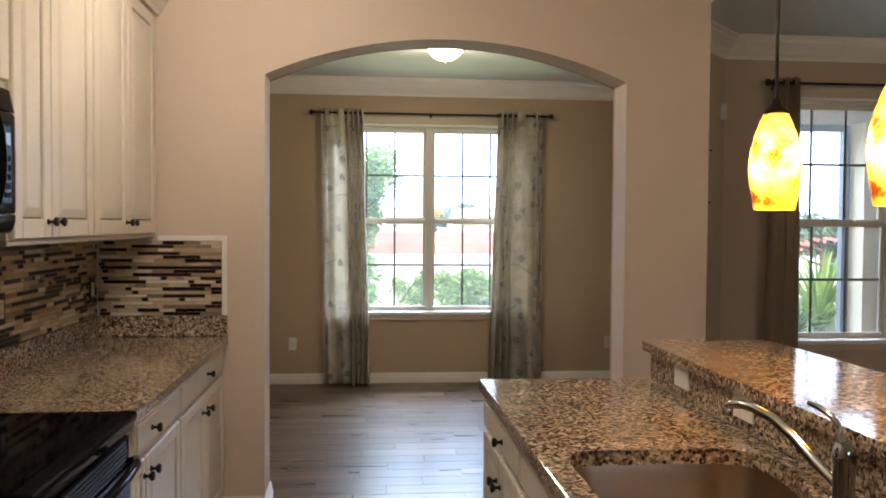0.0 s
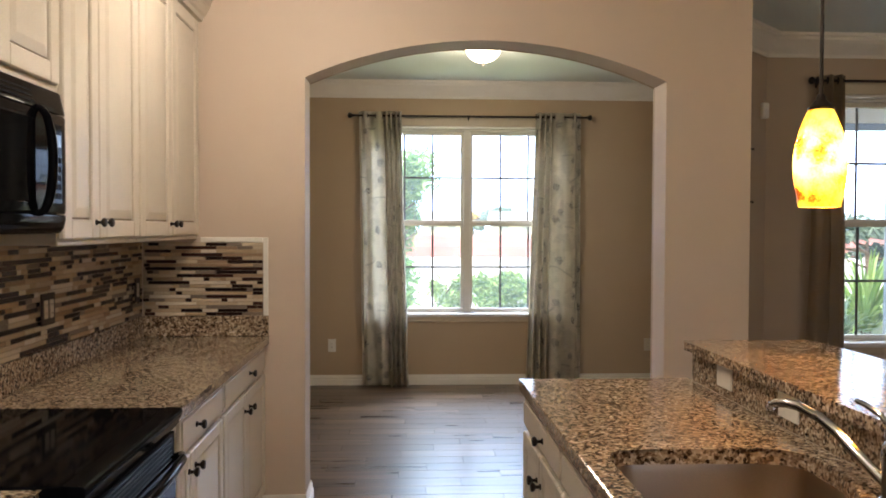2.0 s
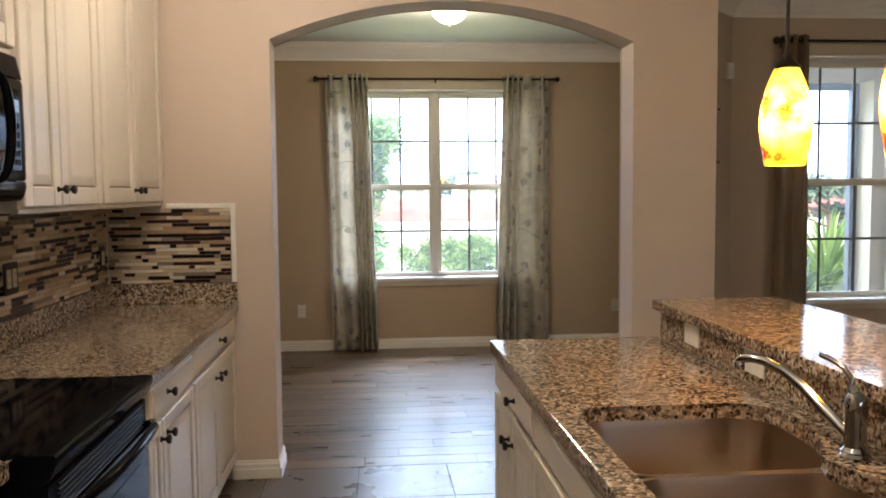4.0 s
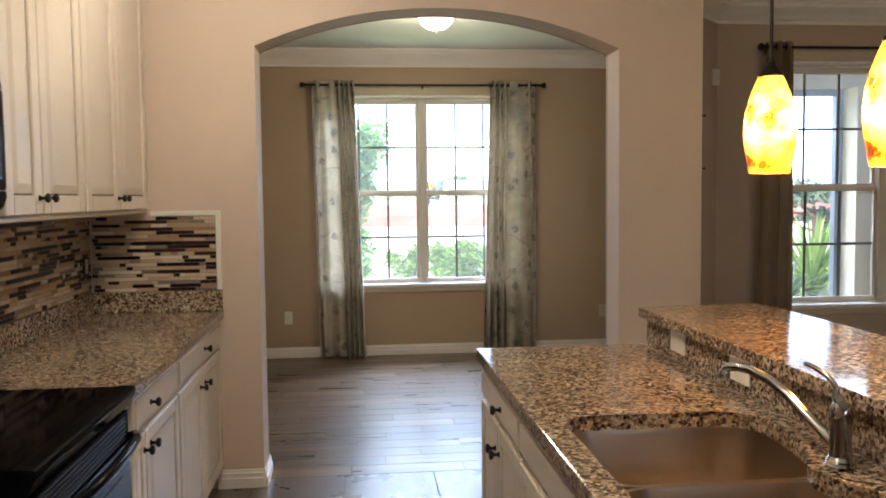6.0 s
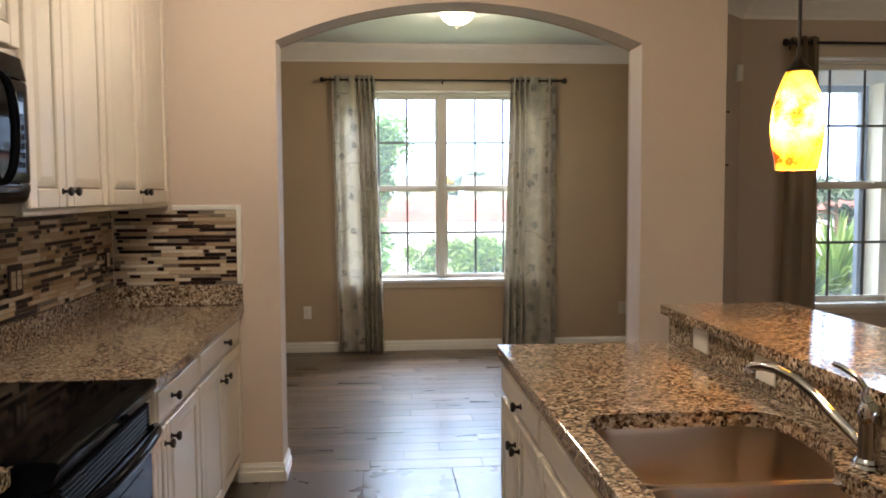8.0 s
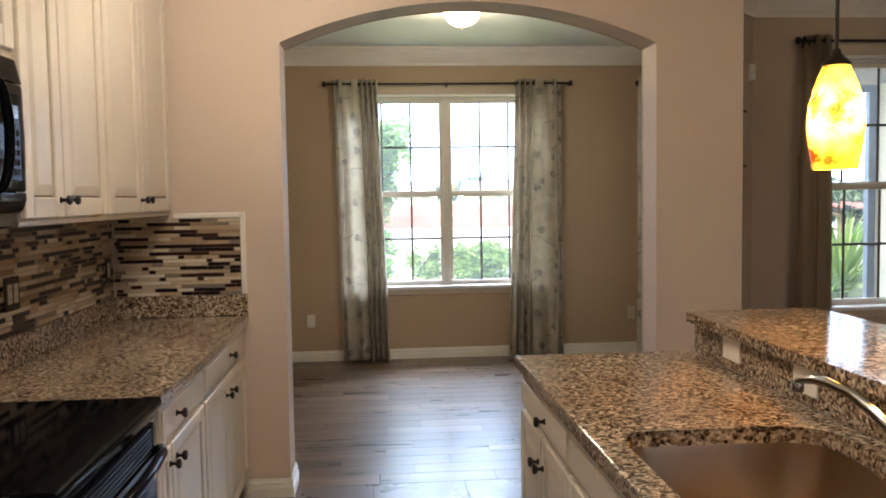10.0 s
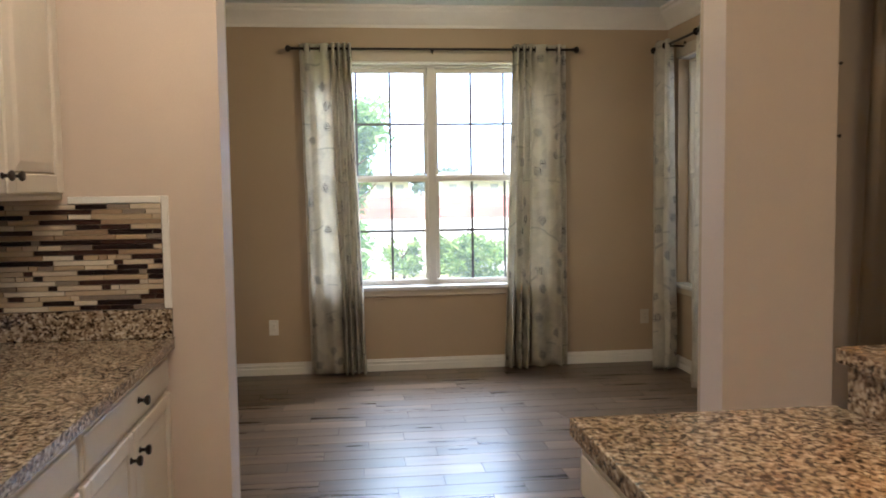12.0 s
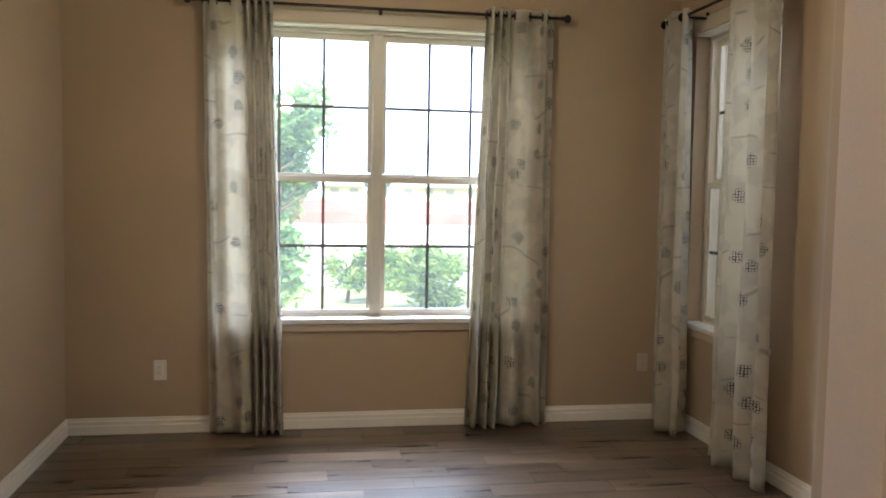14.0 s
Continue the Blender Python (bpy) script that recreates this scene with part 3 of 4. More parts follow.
# ---- curtains ----
def curtain(rod_m, x0t, x1t, x0b, x1b, folds, label, cloth, depth=0.05, zt=2.53, zb=0.012):
    """Grommet curtain in the rod's frame: x along the rod, y away from the room. folds: relative widths of the pleats."""
    o = thing("curtain", rod_m.translation + rod_m.to_3x3() @ Vector(((x0b + x1b) / 2, 0, 0)), label, "curtain", "window curtains")
    total = sum(folds)
    prof, at, sgn = [], 0.0, 1
    rows, per = 44, 7
    for w in folds:
        for k in range(per):
            prof.append(((at + w * k / per) / total, sgn * math.sin(math.pi * k / per) * depth * (1.3 if w < 0.9 else 0.6)))
        at += w
        sgn = -sgn
    prof.append((1.0, 0.0))
    bm = bmesh.new()
    uvl = bm.loops.layers.uv.new("UVMap")
    grid, run = [], [0.0]
    for a, b in zip(prof, prof[1:]):
        run.append(run[-1] + math.hypot((b[0] - a[0]) * (x1t - x0t), b[1] - a[1]))
    uvs = {}
    for r in range(rows + 1):
        f = r / rows
        z = zt + (zb - zt) * f
        row = []
        for i, (s, d) in enumerate(prof):
            a, b = x0t + (x0b - x0t) * f, x1t + (x1b - x1t) * f
            wob = 0.010 * f * noise.noise((s * 9, z * 1.3, x0t * 7)) + 0.004 * noise.noise((s * 20, z * 4, x0t))
            y = d * (0.75 + 0.35 * f) + 0.02 * f * noise.noise((s * 6, z * 1.7, x1t * 3))
            v = bm.verts.new((a + (b - a) * s + wob, y, z + 0.006 * math.sin(s * 17) * f))
            uvs[v] = (run[i], z)
            row.append(v)
        grid.append(row)
    for ra, rb in zip(grid, grid[1:]):
        for i in range(len(prof) - 1):
            fc = bm.faces.new((ra[i], ra[i + 1], rb[i + 1], rb[i]))
            for lp in fc.loops:
                lp[uvl].uv = uvs[lp.vert]
    bmesh.ops.transform(bm, matrix=rod_m, verts=bm.verts)
    panel = part("panel", bm, cloth, o, smooth=True)
    sol = panel.modifiers.new("thickness", "SOLIDIFY")
    sol.thickness = 0.0022
    # a sheet of cloth added behind the tight gathers to block part of the light
    acc, tight = 0.0, []
    for w in folds:
        if w < 0.9:
            tight += [acc / total, (acc + w) / total]
        acc += w
    if cloth == M_CLOTH and len(tight) > 8:
        s0, s1 = min(tight) + 0.02, max(tight) - 0.02
        bm = bmesh.new()
        uvl = bm.loops.layers.uv.new("UVMap")
        back = []
        for r in range(13):
            f = r / 12
            a, b = x0t + (x0b - x0t) * f, x1t + (x1b - x1t) * f
            back.append([bm.verts.new((a + (b - a) * (s0 + (s1 - s0) * k / 16), 0.045 + 0.008 * math.sin(k * 1.9), zt - 0.05 + (zb + 0.07 - zt) * f)) for k in range(17)])
        for ra, rb in zip(back, back[1:]):
            for k in range(16):
                fc = bm.faces.new((ra[k], ra[k + 1], rb[k + 1], rb[k]))
                for lp in fc.loops:
                    lp[uvl].uv = (lp.vert.co.x * 2.0, lp.vert.co.z)
        bmesh.ops.transform(bm, matrix=rod_m, verts=bm.verts)
        part("turned_back_layer", bm, cloth, o, smooth=True)
    acc = 0.0
    for w in folds:
        s = (acc + w * 0.02) / total
        acc += w
        gb = lathe([(0.021, -0.003), (0.027, -0.002), (0.027, 0.002), (0.021, 0.003)], (x0t + (x1t - x0t) * s, 0.0, 2.492), seg=14, axis="x")
        bmesh.ops.transform(gb, matrix=rod_m, verts=gb.verts)
        part("grommet", gb, M_BRONZE, o)
    return o


def curtain_rod(m, length, brackets, label, off=0.09):
    o = thing("curtain_rod", m.translation, label, "curtain rod", "curtain rods")

    def add(nm, bm):
        bmesh.ops.transform(bm, matrix=m, verts=bm.verts)
        part(nm, bm, M_BRONZE, o, smooth=True)
    add("pole", tube([(0, 0, 2.492), (length, 0, 2.492)], 0.0095))
    for x, s in ((0, -1), (length, 1)):
        add("finial", lathe([(0.010, 0), (0.015, s * 0.006), (0.010, s * 0.014), (0.022, s * 0.026), (0.027, s * 0.038), (0.022, s * 0.052), (0.006, s * 0.060)], (x, 0, 2.492), seg=16, axis="x"))
    for x in brackets:
        b = box(x - 0.008, x + 0.008, 0.0, off, 2.474, 2.484, 0.002)
        box(x - 0.011, x + 0.011, off - 0.012, off - 0.001, 2.455, 2.515, 0.003, bm=b)
        tube([(x, 0, 2.478), (x, 0, 2.455)], 0.006, bm=b, seg=8)
        add("bracket", b)
    return o


ROD1 = Matrix.Translation((0.05, YB - 0.09, 0))
curtain_rod(ROD1, 2.14, (0.09, 1.05, 2.05), "dark bronze curtain rod with ball finials")
curtain(ROD1, 0.045, 0.43, 0.08, 0.50, [1.0, 1.3, 2.2, 2.0, 0.62, 0.7, 0.55, 0.7, 0.6, 0.7, 0.55, 0.6], "pale grey-beige patterned grommet curtain, gathered, backlit", M_CLOTH)
curtain(ROD1, 1.675, 2.09, 1.595, 2.10, [0.65, 0.7, 0.6, 0.7, 0.6, 0.7, 0.6, 2.5, 2.1, 0.8, 1.1], "pale grey-beige patterned grommet curtain beside the window", M_CLOTH)
ROD2 = Matrix.Translation((XR - 0.135, 7.64, 0)) @ pose(0, 0, 0, 0, 0, -90)
curtain_rod(ROD2, 1.10, (0.05, 1.05), "dark bronze short curtain rod on side wall", 0.135)
curtain(ROD2, -0.25, 0.08, -0.25, 0.12, [1.4, 1.3, 0.8, 0.8, 0.7, 0.9], "pale patterned curtain hanging in the room's corner", M_CLOTH, 0.06)
curtain(ROD2, 0.56, 1.04, 0.50, 1.07, [1.3, 1.0, 1.6, 1.2, 0.9, 1.3], "pale patterned curtain on the narrow side window", M_CLOTH, 0.07)
ROD3 = Matrix.Translation((3.345, YN - 0.09, 0))
curtain_rod(ROD3, 2.0, (0.04, 1.0, 1.96), "dark bronze curtain rod in the nook")
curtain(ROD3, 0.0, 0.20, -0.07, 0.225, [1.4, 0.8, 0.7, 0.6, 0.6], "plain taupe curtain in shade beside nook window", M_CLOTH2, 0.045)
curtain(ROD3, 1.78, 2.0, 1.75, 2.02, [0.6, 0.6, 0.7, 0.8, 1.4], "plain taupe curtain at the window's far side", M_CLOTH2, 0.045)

# ---- kitchen cabinets ----
def knob(parent, x, sgn, y, z):
    bm = lathe([(0.010, 0), (0.010, sgn * 0.003), (0.0055, sgn * 0.006), (0.0055, sgn * 0.016), (0.013, sgn * 0.021), (0.0165, sgn * 0.027), (0.013, sgn * 0.033), (0.004, sgn * 0.035)], (x, y, z), seg=16, axis="x")
    return part("knob", bm, M_BRONZE, parent, "dark bronze knob", smooth=True)


def panel_front(parent, name, x, sgn, y0, y1, z0, z1, rail=0.055, knobs=()):
    """A framed, glazed raised-panel door or drawer front that faces sgn along x."""
    t = 0.02

    def xb(a, b):
        return (x + sgn * a, x + sgn * b) if sgn > 0 else (x + sgn * b, x + sgn * a)
    bm = bmesh.new()
    for q in ((y0, y0 + rail, z0, z1), (y1 - rail, y1, z0, z1)):
        box(*xb(0, t), *q, 0.004, bm=bm)
    for q in ((y0 + rail, y1 - rail, z0, z0 + rail), (y0 + rail, y1 - rail, z1 - rail, z1)):
        box(*xb(0, t - 0.0005), *q, 0.004, bm=bm)
    front = part(name, bm, M_CAB, parent)
    part("glaze_line", box(*xb(0, 0.009), y0 + rail - 0.002, y1 - rail + 0.002, z0 + rail - 0.002, z1 - rail + 0.002), M_GLAZE, front, "brown antiquing glaze in the groove")
    g = 0.007
    a0, a1, b0, b1 = y0 + rail + g, y1 - rail - g, z0 + rail + g, z1 - rail - g
    if a1 - a0 > 0.03 and b1 - b0 > 0.02:
        s = min(0.03, (a1 - a0) / 4, (b1 - b0) / 4)
        bm = bmesh.new()
        lo = [bm.verts.new((x + sgn * 0.009, p, q)) for p, q in ((a0, b0), (a1, b0), (a1, b1), (a0, b1))]
        md = [bm.verts.new((x + sgn * 0.012, p, q)) for p, q in ((a0, b0), (a1, b0), (a1, b1), (a0, b1))]
        hi = [bm.verts.new((x + sgn * 0.0185, p, q)) for p, q in ((a0 + s, b0 + s), (a1 - s, b0 + s), (a1 - s, b1 - s), (a0 + s, b1 - s))]
        for p, q in ((lo, md), (md, hi)):
            for k in range(4):
                bm.faces.new((p[k], p[(k + 1) % 4], q[(k + 1) % 4], q[k]))
        bm.faces.new(hi)
        part("raised_panel", bm, M_CAB, front)
    for ky, kz in knobs:
        knob(front, x + sgn * t, sgn, ky, kz)
    return front


def slab_front(parent, x, sgn, y0, y1, z0, z1, knobs=()):
    """A drawer front with a stepped, eased edge."""
    bm = box(*sorted((x, x + sgn * 0.014)), y0, y1, z0, z1, 0.003)
    box(*sorted((x + sgn * 0.012, x + sgn * 0.021)), y0 + 0.012, y1 - 0.012, z0 + 0.012, z1 - 0.012, 0.006, bm=bm, seg=2)
    front = part("drawer", bm, M_CAB, parent)
    for ky, kz in knobs:
        knob(front, x + sgn * 0.021, sgn, ky, kz)
    return front


# base cabinets, left run
FX = -0.222
U1, U2 = (2.772, 3.475), (3.475, YA)
for (a, b), doors, label in ((U1, ((2.795, 2.958, ((2.938, 0.672),)), (2.968, 3.458, ((3.022, 0.672),))), "cream glazed base cabinet with drawer beside the range"),
                             (U2, ((3.488, 3.945, ((3.90, 0.655),)), (3.955, 4.45, ((4.005, 0.655),))), "cream glazed two-door base cabinet below the counter")):
    o = thing("base_cabinet", ((XL + FX) / 2, (a + b) / 2, 0), label, "cabinet", "kitchen base cabinets")
    part("body", box(XL + 0.001, FX, a + 0.001, b - 0.001, 0.10, 0.872), M_CAB, o)
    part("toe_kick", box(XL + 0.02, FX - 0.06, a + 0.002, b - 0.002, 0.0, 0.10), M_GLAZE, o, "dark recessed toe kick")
    d0 = a + (0.085 if a < 3 else 0.013)
    slab_front(o, FX, 1, d0, b - 0.015 if a < 3 else 4.45, 0.745, 0.862, [((3.03 if a < 3 else 4.01) if a > 3 else 3.035, 0.806)])
    for p, q, ks in doors:
        panel_front(o, "door", FX, 1, p, q, 0.125, 0.728, 0.05 if q - p > 0.2 else 0.04, ks)
FX2 = FX - 0.085
o = thing("base_cabinet", (-0.52, 0.9, 0), "cream glazed base cabinet on the range's near side", "cabinet", "kitchen base cabinets")
part("body", box(XL + 0.001, FX2, -0.4, 1.985, 0.10, 0.872), M_CAB, o)
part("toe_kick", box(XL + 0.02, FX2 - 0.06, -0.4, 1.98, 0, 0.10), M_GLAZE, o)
for k in range(3):
    slab_front(o, FX2, 1, -0.38 + 0.79 * k, 0.39 + 0.79 * k - 0.01, 0.745, 0.862, [(0.79 * k, 0.806)])
    panel_front(o, "door", FX2, 1, -0.38 + 0.79 * k, 0.38 + 0.79 * k, 0.125, 0.728, 0.05)

# upper cabinets
UX = -0.552
UNITS = [((2.775, 3.518), ((2.788, 3.080, (3.050, 1.484)), (3.088, 3.508, (3.122, 1.484))), 1.412, "tall cream glazed wall cabinet beside the microwave"),
         ((3.518, YA), ((3.530, 3.975, (3.945, 1.482)), (3.985, 4.462, (4.02, 1.482))), 1.412, "tall cream glazed wall cabinet in the corner"),
         ((1.995, 2.773), ((2.008, 2.380, None), (2.388, 2.762, None)), 1.872, "cream glazed short cabinet above the microwave"),
         ((1.2, 1.993), ((1.212, 1.590, (1.56, 1.482)), (1.60, 1.982, (1.63, 1.482))), 1.412, "tall cream glazed wall cabinet past the range")]
for (a, b), doors, zb, label in UNITS:
    o = thing("wall_cabinet", ((XL + UX) / 2, (a + b) / 2, zb), label, "cabinet", "kitchen wall cabinets")
    part("body", box(XL + 0.001, UX, a + 0.001, b - 0.001, zb, 2.52), M_CAB, o)
    part("bottom_rail", box(UX - 0.02, UX + 0.004, a + 0.001, b - 0.001, zb - 0.003, zb + 0.014, 0.003), M_CAB, o)
    for p, q, kn in doors:
        panel_front(o, "door", UX, 1, p, q, zb + 0.018, 2.50, 0.062, [kn] if kn else ())
    prof = [(0, 0), (0.014, 0), (0.018, 0.02), (0.03, 0.03), (0.045, 0.06), (0.052, 0.066), (0.060, 0.10), (0.066, 0.106), (0.066, 0.125), (0, 0.125)]
    bm = bmesh.new()
    rings = [[bm.verts.new((UX + (u + 0.022 if u else 0), yy, 2.504 + v)) for u, v in prof] for yy in (a + 0.001, b - 0.001)]
    n = len(prof)
    for k in range(n):
        bm.faces.new((rings[0][k], rings[0][(k + 1) % n], rings[1][(k + 1) % n], rings[1][k]))
    for r in rings:
        bm.faces.new(r)
    part("crown", bm, M_CAB, o)

# ---- counters ----
def eased(outline, z0, z1, hole=None, ease=0.006):
    """A slab with that plan outline, a softened top edge and, where given, a hole."""
    bm = bmesh.new()

    def loop(pts, z):
        vs = [bm.verts.new((*p, z)) for p in pts]
        return vs, [bm.edges.new((vs[k], vs[(k + 1) % len(vs)])) for k in range(len(vs))]
    rings = []
    for z in (z1, z0):
        edges = loop(outline, z)[1]
        if hole:
            edges += loop(hole, z)[1]
        bmesh.ops.triangle_fill(bm, use_beauty=True, edges=edges)
        rings.append(edges)
    for e, f in zip(*rings):
        bm.faces.new((*e.verts, f.verts[1], f.verts[0]))
    top = [e for e in rings[0]]
    bmesh.ops.bevel(bm, geom=top, offset=ease, segments=2, affect="EDGES", profile=0.6, clamp_overlap=True)
    return bm


CX = -0.188
counter_l = thing("countertop", (-0.5, 3.6, 0.875), "speckled brown granite countertop with backsplash upstand", "countertop")
part("slab", eased([(XL + 0.001, 2.768), (CX, 2.768), (CX, YA - 0.001), (XL + 0.001, YA - 0.001)], 0.875, 0.915), M_GRANITE, counter_l)
part("upstand", box(XL + 0.001, XL + 0.021, 2.768, YA - 0.0215, 0.915, 1.018, 0.003), M_GRANITE, counter_l)
part("upstand", box(XL + 0.001, CX - 0.001, YA - 0.0215, YA - 0.001, 0.915, 1.018, 0.003), M_GRANITE, counter_l)
counter_n = thing("countertop", (-0.5, 1.0, 0.875), "speckled brown granite countertop near the range", "countertop")
part("slab", eased([(XL + 0.001, -0.4), (CX - 0.085, -0.4), (CX - 0.085, 1.99), (XL + 0.001, 1.99)], 0.875, 0.915), M_GRANITE, counter_n)

# ---- island with sink and raised bar ----
IX, IY0, IY1, SX = 0.921, 0.55, 3.245, 1.555
island = thing("island_cabinet", (1.25, 1.9, 0), "cream glazed kitchen island cabinet with drawers and doors", "cabinet", "kitchen base cabinets")
part("body", box(0.953, SX + 0.001, IY0 + 0.02, 3.225, 0.10, 0.66), M_CAB, island)
part("face_frame", box(0.953, 0.972, IY0 + 0.02, 3.225, 0.6605, 0.872), M_CAB, island)
part("end_panel", box(0.973, SX + 0.001, 3.207, 3.225, 0.6605, 0.872), M_CAB, island)
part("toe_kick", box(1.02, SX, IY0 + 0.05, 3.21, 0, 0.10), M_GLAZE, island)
slab_front(island, 0.953, -1, 2.505, 3.212, 0.748, 0.855, [(2.79, 0.80)])
slab_front(island, 0.953, -1, 1.60, 2.495, 0.748, 0.855)
slab_front(island, 0.953, -1, 0.6, 1.59, 0.748, 0.855, [(1.1, 0.80)])
for p, q, ks in ((2.865, 3.212, [(2.895, 0.645)]), (2.505, 2.855, [(2.825, 0.645)]), (2.05, 2.495, [(2.09, 0.645)]), (1.60, 2.04, [(2.0, 0.645)]), (1.1, 1.59, [(1.14, 0.645)]), (0.6, 1.09, [(1.05, 0.645)])):
    panel_front(island, "door", 0.953, -1, p, q, 0.125, 0.732, 0.05, ks)
hole = [(0.992, 1.34), (0.992, 2.16)] + arc(1.06, 2.20, 0.066, 180, 95, 6) + [(1.16, 2.268), (1.30, 2.267), (1.40, 2.262), (1.452, 2.246), (1.482, 2.21), (1.490, 2.15), (1.487, 2.06), (1.474, 1.965), (1.446, 1.895), (1.418, 1.85), (1.405, 1.80), (1.415, 1.745), (1.445, 1.69), (1.468, 1.62), (1.478, 1.50), (1.478, 1.42), (1.46, 1.34), (1.40, 1.29), (1.30, 1.27), (1.12, 1.27), (1.03, 1.285)]
top = thing("countertop", (1.25, 1.9, 0.875), "speckled brown granite island top with sink cutout", "countertop")
part("slab", eased([(IX, IY0), (SX, IY0), (SX, IY1), (IX, IY1)], 0.875, 0.915, hole), M_GRANITE, top)

sink = thing("sink", (1.22, 1.8, 0.70), "double-bowl undermount brushed stainless steel sink", "sink")


def bowl(y0, y1, x0, x1, depth, name):
    bm = bmesh.new()

    def rounded(ix, z, r):
        a, b, c, d = x0 + ix, x1 - ix, y0 + ix, y1 - ix
        pts = arc(b - r, d - r, r, 0, 90, 6) + arc(a + r, d - r, r, 90, 180, 6) + arc(a + r, c + r, r, 180, 270, 6) + arc(b - r, c + r, r, 270, 360, 6)
        return [bm.verts.new((*p, z)) for p in pts]
    rings = [rounded(-0.012, 0.8735, 0.09), rounded(0, 0.8735, 0.085), rounded(0.004, 0.85, 0.085), rounded(0.012, 0.90 - depth + 0.03, 0.08), rounded(0.022, 0.90 - depth + 0.008, 0.075), rounded(0.045, 0.90 - depth, 0.06)]
    for p, q in zip(rings, rings[1:]):
        for k in range(len(p)):
            bm.faces.new((p[k], p[(k + 1) % len(p)], q[(k + 1) % len(p)], q[k]))
    bm.faces.new(rings[-1])
    b = part(name, bm, M_STEEL, sink, smooth=True)
    cx, cy = (x0 + x1) / 2, (y0 + y1) / 2
    part("drain", lathe([(0.045, 0.0), (0.043, 0.004), (0.03, 0.002), (0.01, -0.001)], (cx, cy, 0.9005 - depth), seg=20), M_CHROME, b, smooth=True)


bowl(1.872, 2.283, 0.992, 1.49, 0.20, "bowl")
bowl(1.275, 1.848, 0.992, 1.47, 0.20, "bowl")

pony = thing("raised_bar", (1.72, 1.9, 0), "raised granite breakfast bar on a low wall", "bar counter")
part("low_wall", box(SX + 0.018, 1.70, IY0, 3.16, 0.0, 1.028), M_KITCHEN, pony, "warm beige painted low wall")
part("granite_face", box(SX - 0.001, SX + 0.017, IY0, 3.20, 0.9155, 1.028), M_GRANITE, pony)
part("bar_top", eased([(1.517, IY0), (2.005, IY0)] + arc(1.955, 3.155, 0.05, 0, 90, 6) + arc(1.537, 3.185, 0.02, 90, 180, 4), 1.0285, 1.060), M_GRANITE, pony)


def wall_plate(name, m, w, h, mat, label, kind, slots):
    """A wall plate in its own frame: x across, z up, facing -y; slots: what sits in it."""
    o = thing(name, m.translation, label, kind)

    def add(nm, bm, mt):
        bmesh.ops.transform(bm, matrix=m, verts=bm.verts)
        return part(nm, bm, mt, o)
    add("plate", box(-w / 2, w / 2, -0.006, 0, -h / 2, h / 2, 0.003, seg=2), mat)
    for sx, face, hole_m in slots:
        add("insert", box(sx - 0.0165, sx + 0.0165, -0.009, -0.004, -0.034, 0.034, 0.002), face)
        for zz in (0.016, -0.016):
            for dx in (-0.006, 0.006):
                add("slot", box(sx + dx - 0.001, sx + dx + 0.001, -0.0095, -0.0088, zz - 0.004, zz + 0.004), hole_m)
    return o


FACE_W = pose(0, 0, 0, 0, 0, -90)
for yy, lab in ((2.89, "blank white switch plate on the granite bar face"), (2.438, "white outlet plate on the granite bar face")):
    wall_plate("wall_plate", Matrix.Translation((SX - 0.0012, yy, 0.980)) @ FACE_W, 0.122, 0.070, M_PLASTIC, lab, "outlet", [])
FACE_E = pose(0, 0, 0, 0, 0, 90)
wall_plate("outlet", Matrix.Translation((XL + 0.0125, 3.34, 1.165)) @ FACE_E, 0.118, 0.118, M_BROWNPLASTIC, "dark bronze double outlet plate with almond sockets", "outlet", [(-0.024, M_ALMOND, M_BROWNPLASTIC), (0.024, M_ALMOND, M_BROWNPLASTIC)])
wall_plate("outlet", Matrix.Translation((XL + 0.0125, 4.375, 1.157)) @ FACE_E, 0.075, 0.118, M_BROWNPLASTIC, "dark bronze outlet plate in the mosaic corner", "outlet", [(0, M_ALMOND, M_BROWNPLASTIC)])
wall_plate("outlet", Matrix.Translation((-0.158, YB - 0.0005, 0.37)), 0.072, 0.118, M_PLASTIC, "white outlet plate low on the dining wall", "outlet", [(0, M_PLASTIC, M_BROWNPLASTIC)])
wall_plate("outlet", Matrix.Translation((2.815, YB - 0.0005, 0.37)), 0.072, 0.118, M_ALMOND, "almond outlet plate low in the dining corner", "outlet", [(0, M_ALMOND, M_BROWNPLASTIC)])

# motion sensor in the nook's corner
det = thing("wall_sensor", (2.985, 5.85, 2.25), "small white alarm sensor mounted in wall corner", "sensor")
bm = box(-0.03, 0.03, -0.02, 0.02, -0.055, 0.055, 0.012, seg=3)
bmesh.ops.transform(bm, matrix=Matrix.Translation((2.987, 5.853, 2.285)) @ pose(0, 0, 0, 0, 0, 22), verts=bm.verts)
part("case", bm, M_PLASTIC, det, smooth=True)
bm = box(-0.02, 0.02, -0.024, -0.018, -0.03, 0.005, 0.003)
bmesh.ops.transform(bm, matrix=Matrix.Translation((2.987, 5.853, 2.285)) @ pose(0, 0, 0, 0, 0, 22), verts=bm.verts)
part("lens", bm, M_SILL, det)
for zz in (1.887, 1.61):
    single("wall_hook", lathe([(0.006, 0), (0.006, 0.004), (0.003, 0.012), (0.007, 0.016), (0.007, 0.02)], (2.3105, YA + 0.01, zz), seg=10, axis="x"), M_BRONZE, "tiny dark hook on the wall's outer corner", "hook", group="wall hooks", smooth=True)

# ---- faucet ----
FAX, FAY = 1.468, 1.813
fc = thing("faucet", (FAX, FAY, 0.915), "polished chrome kitchen faucet with low arching spout", "faucet")
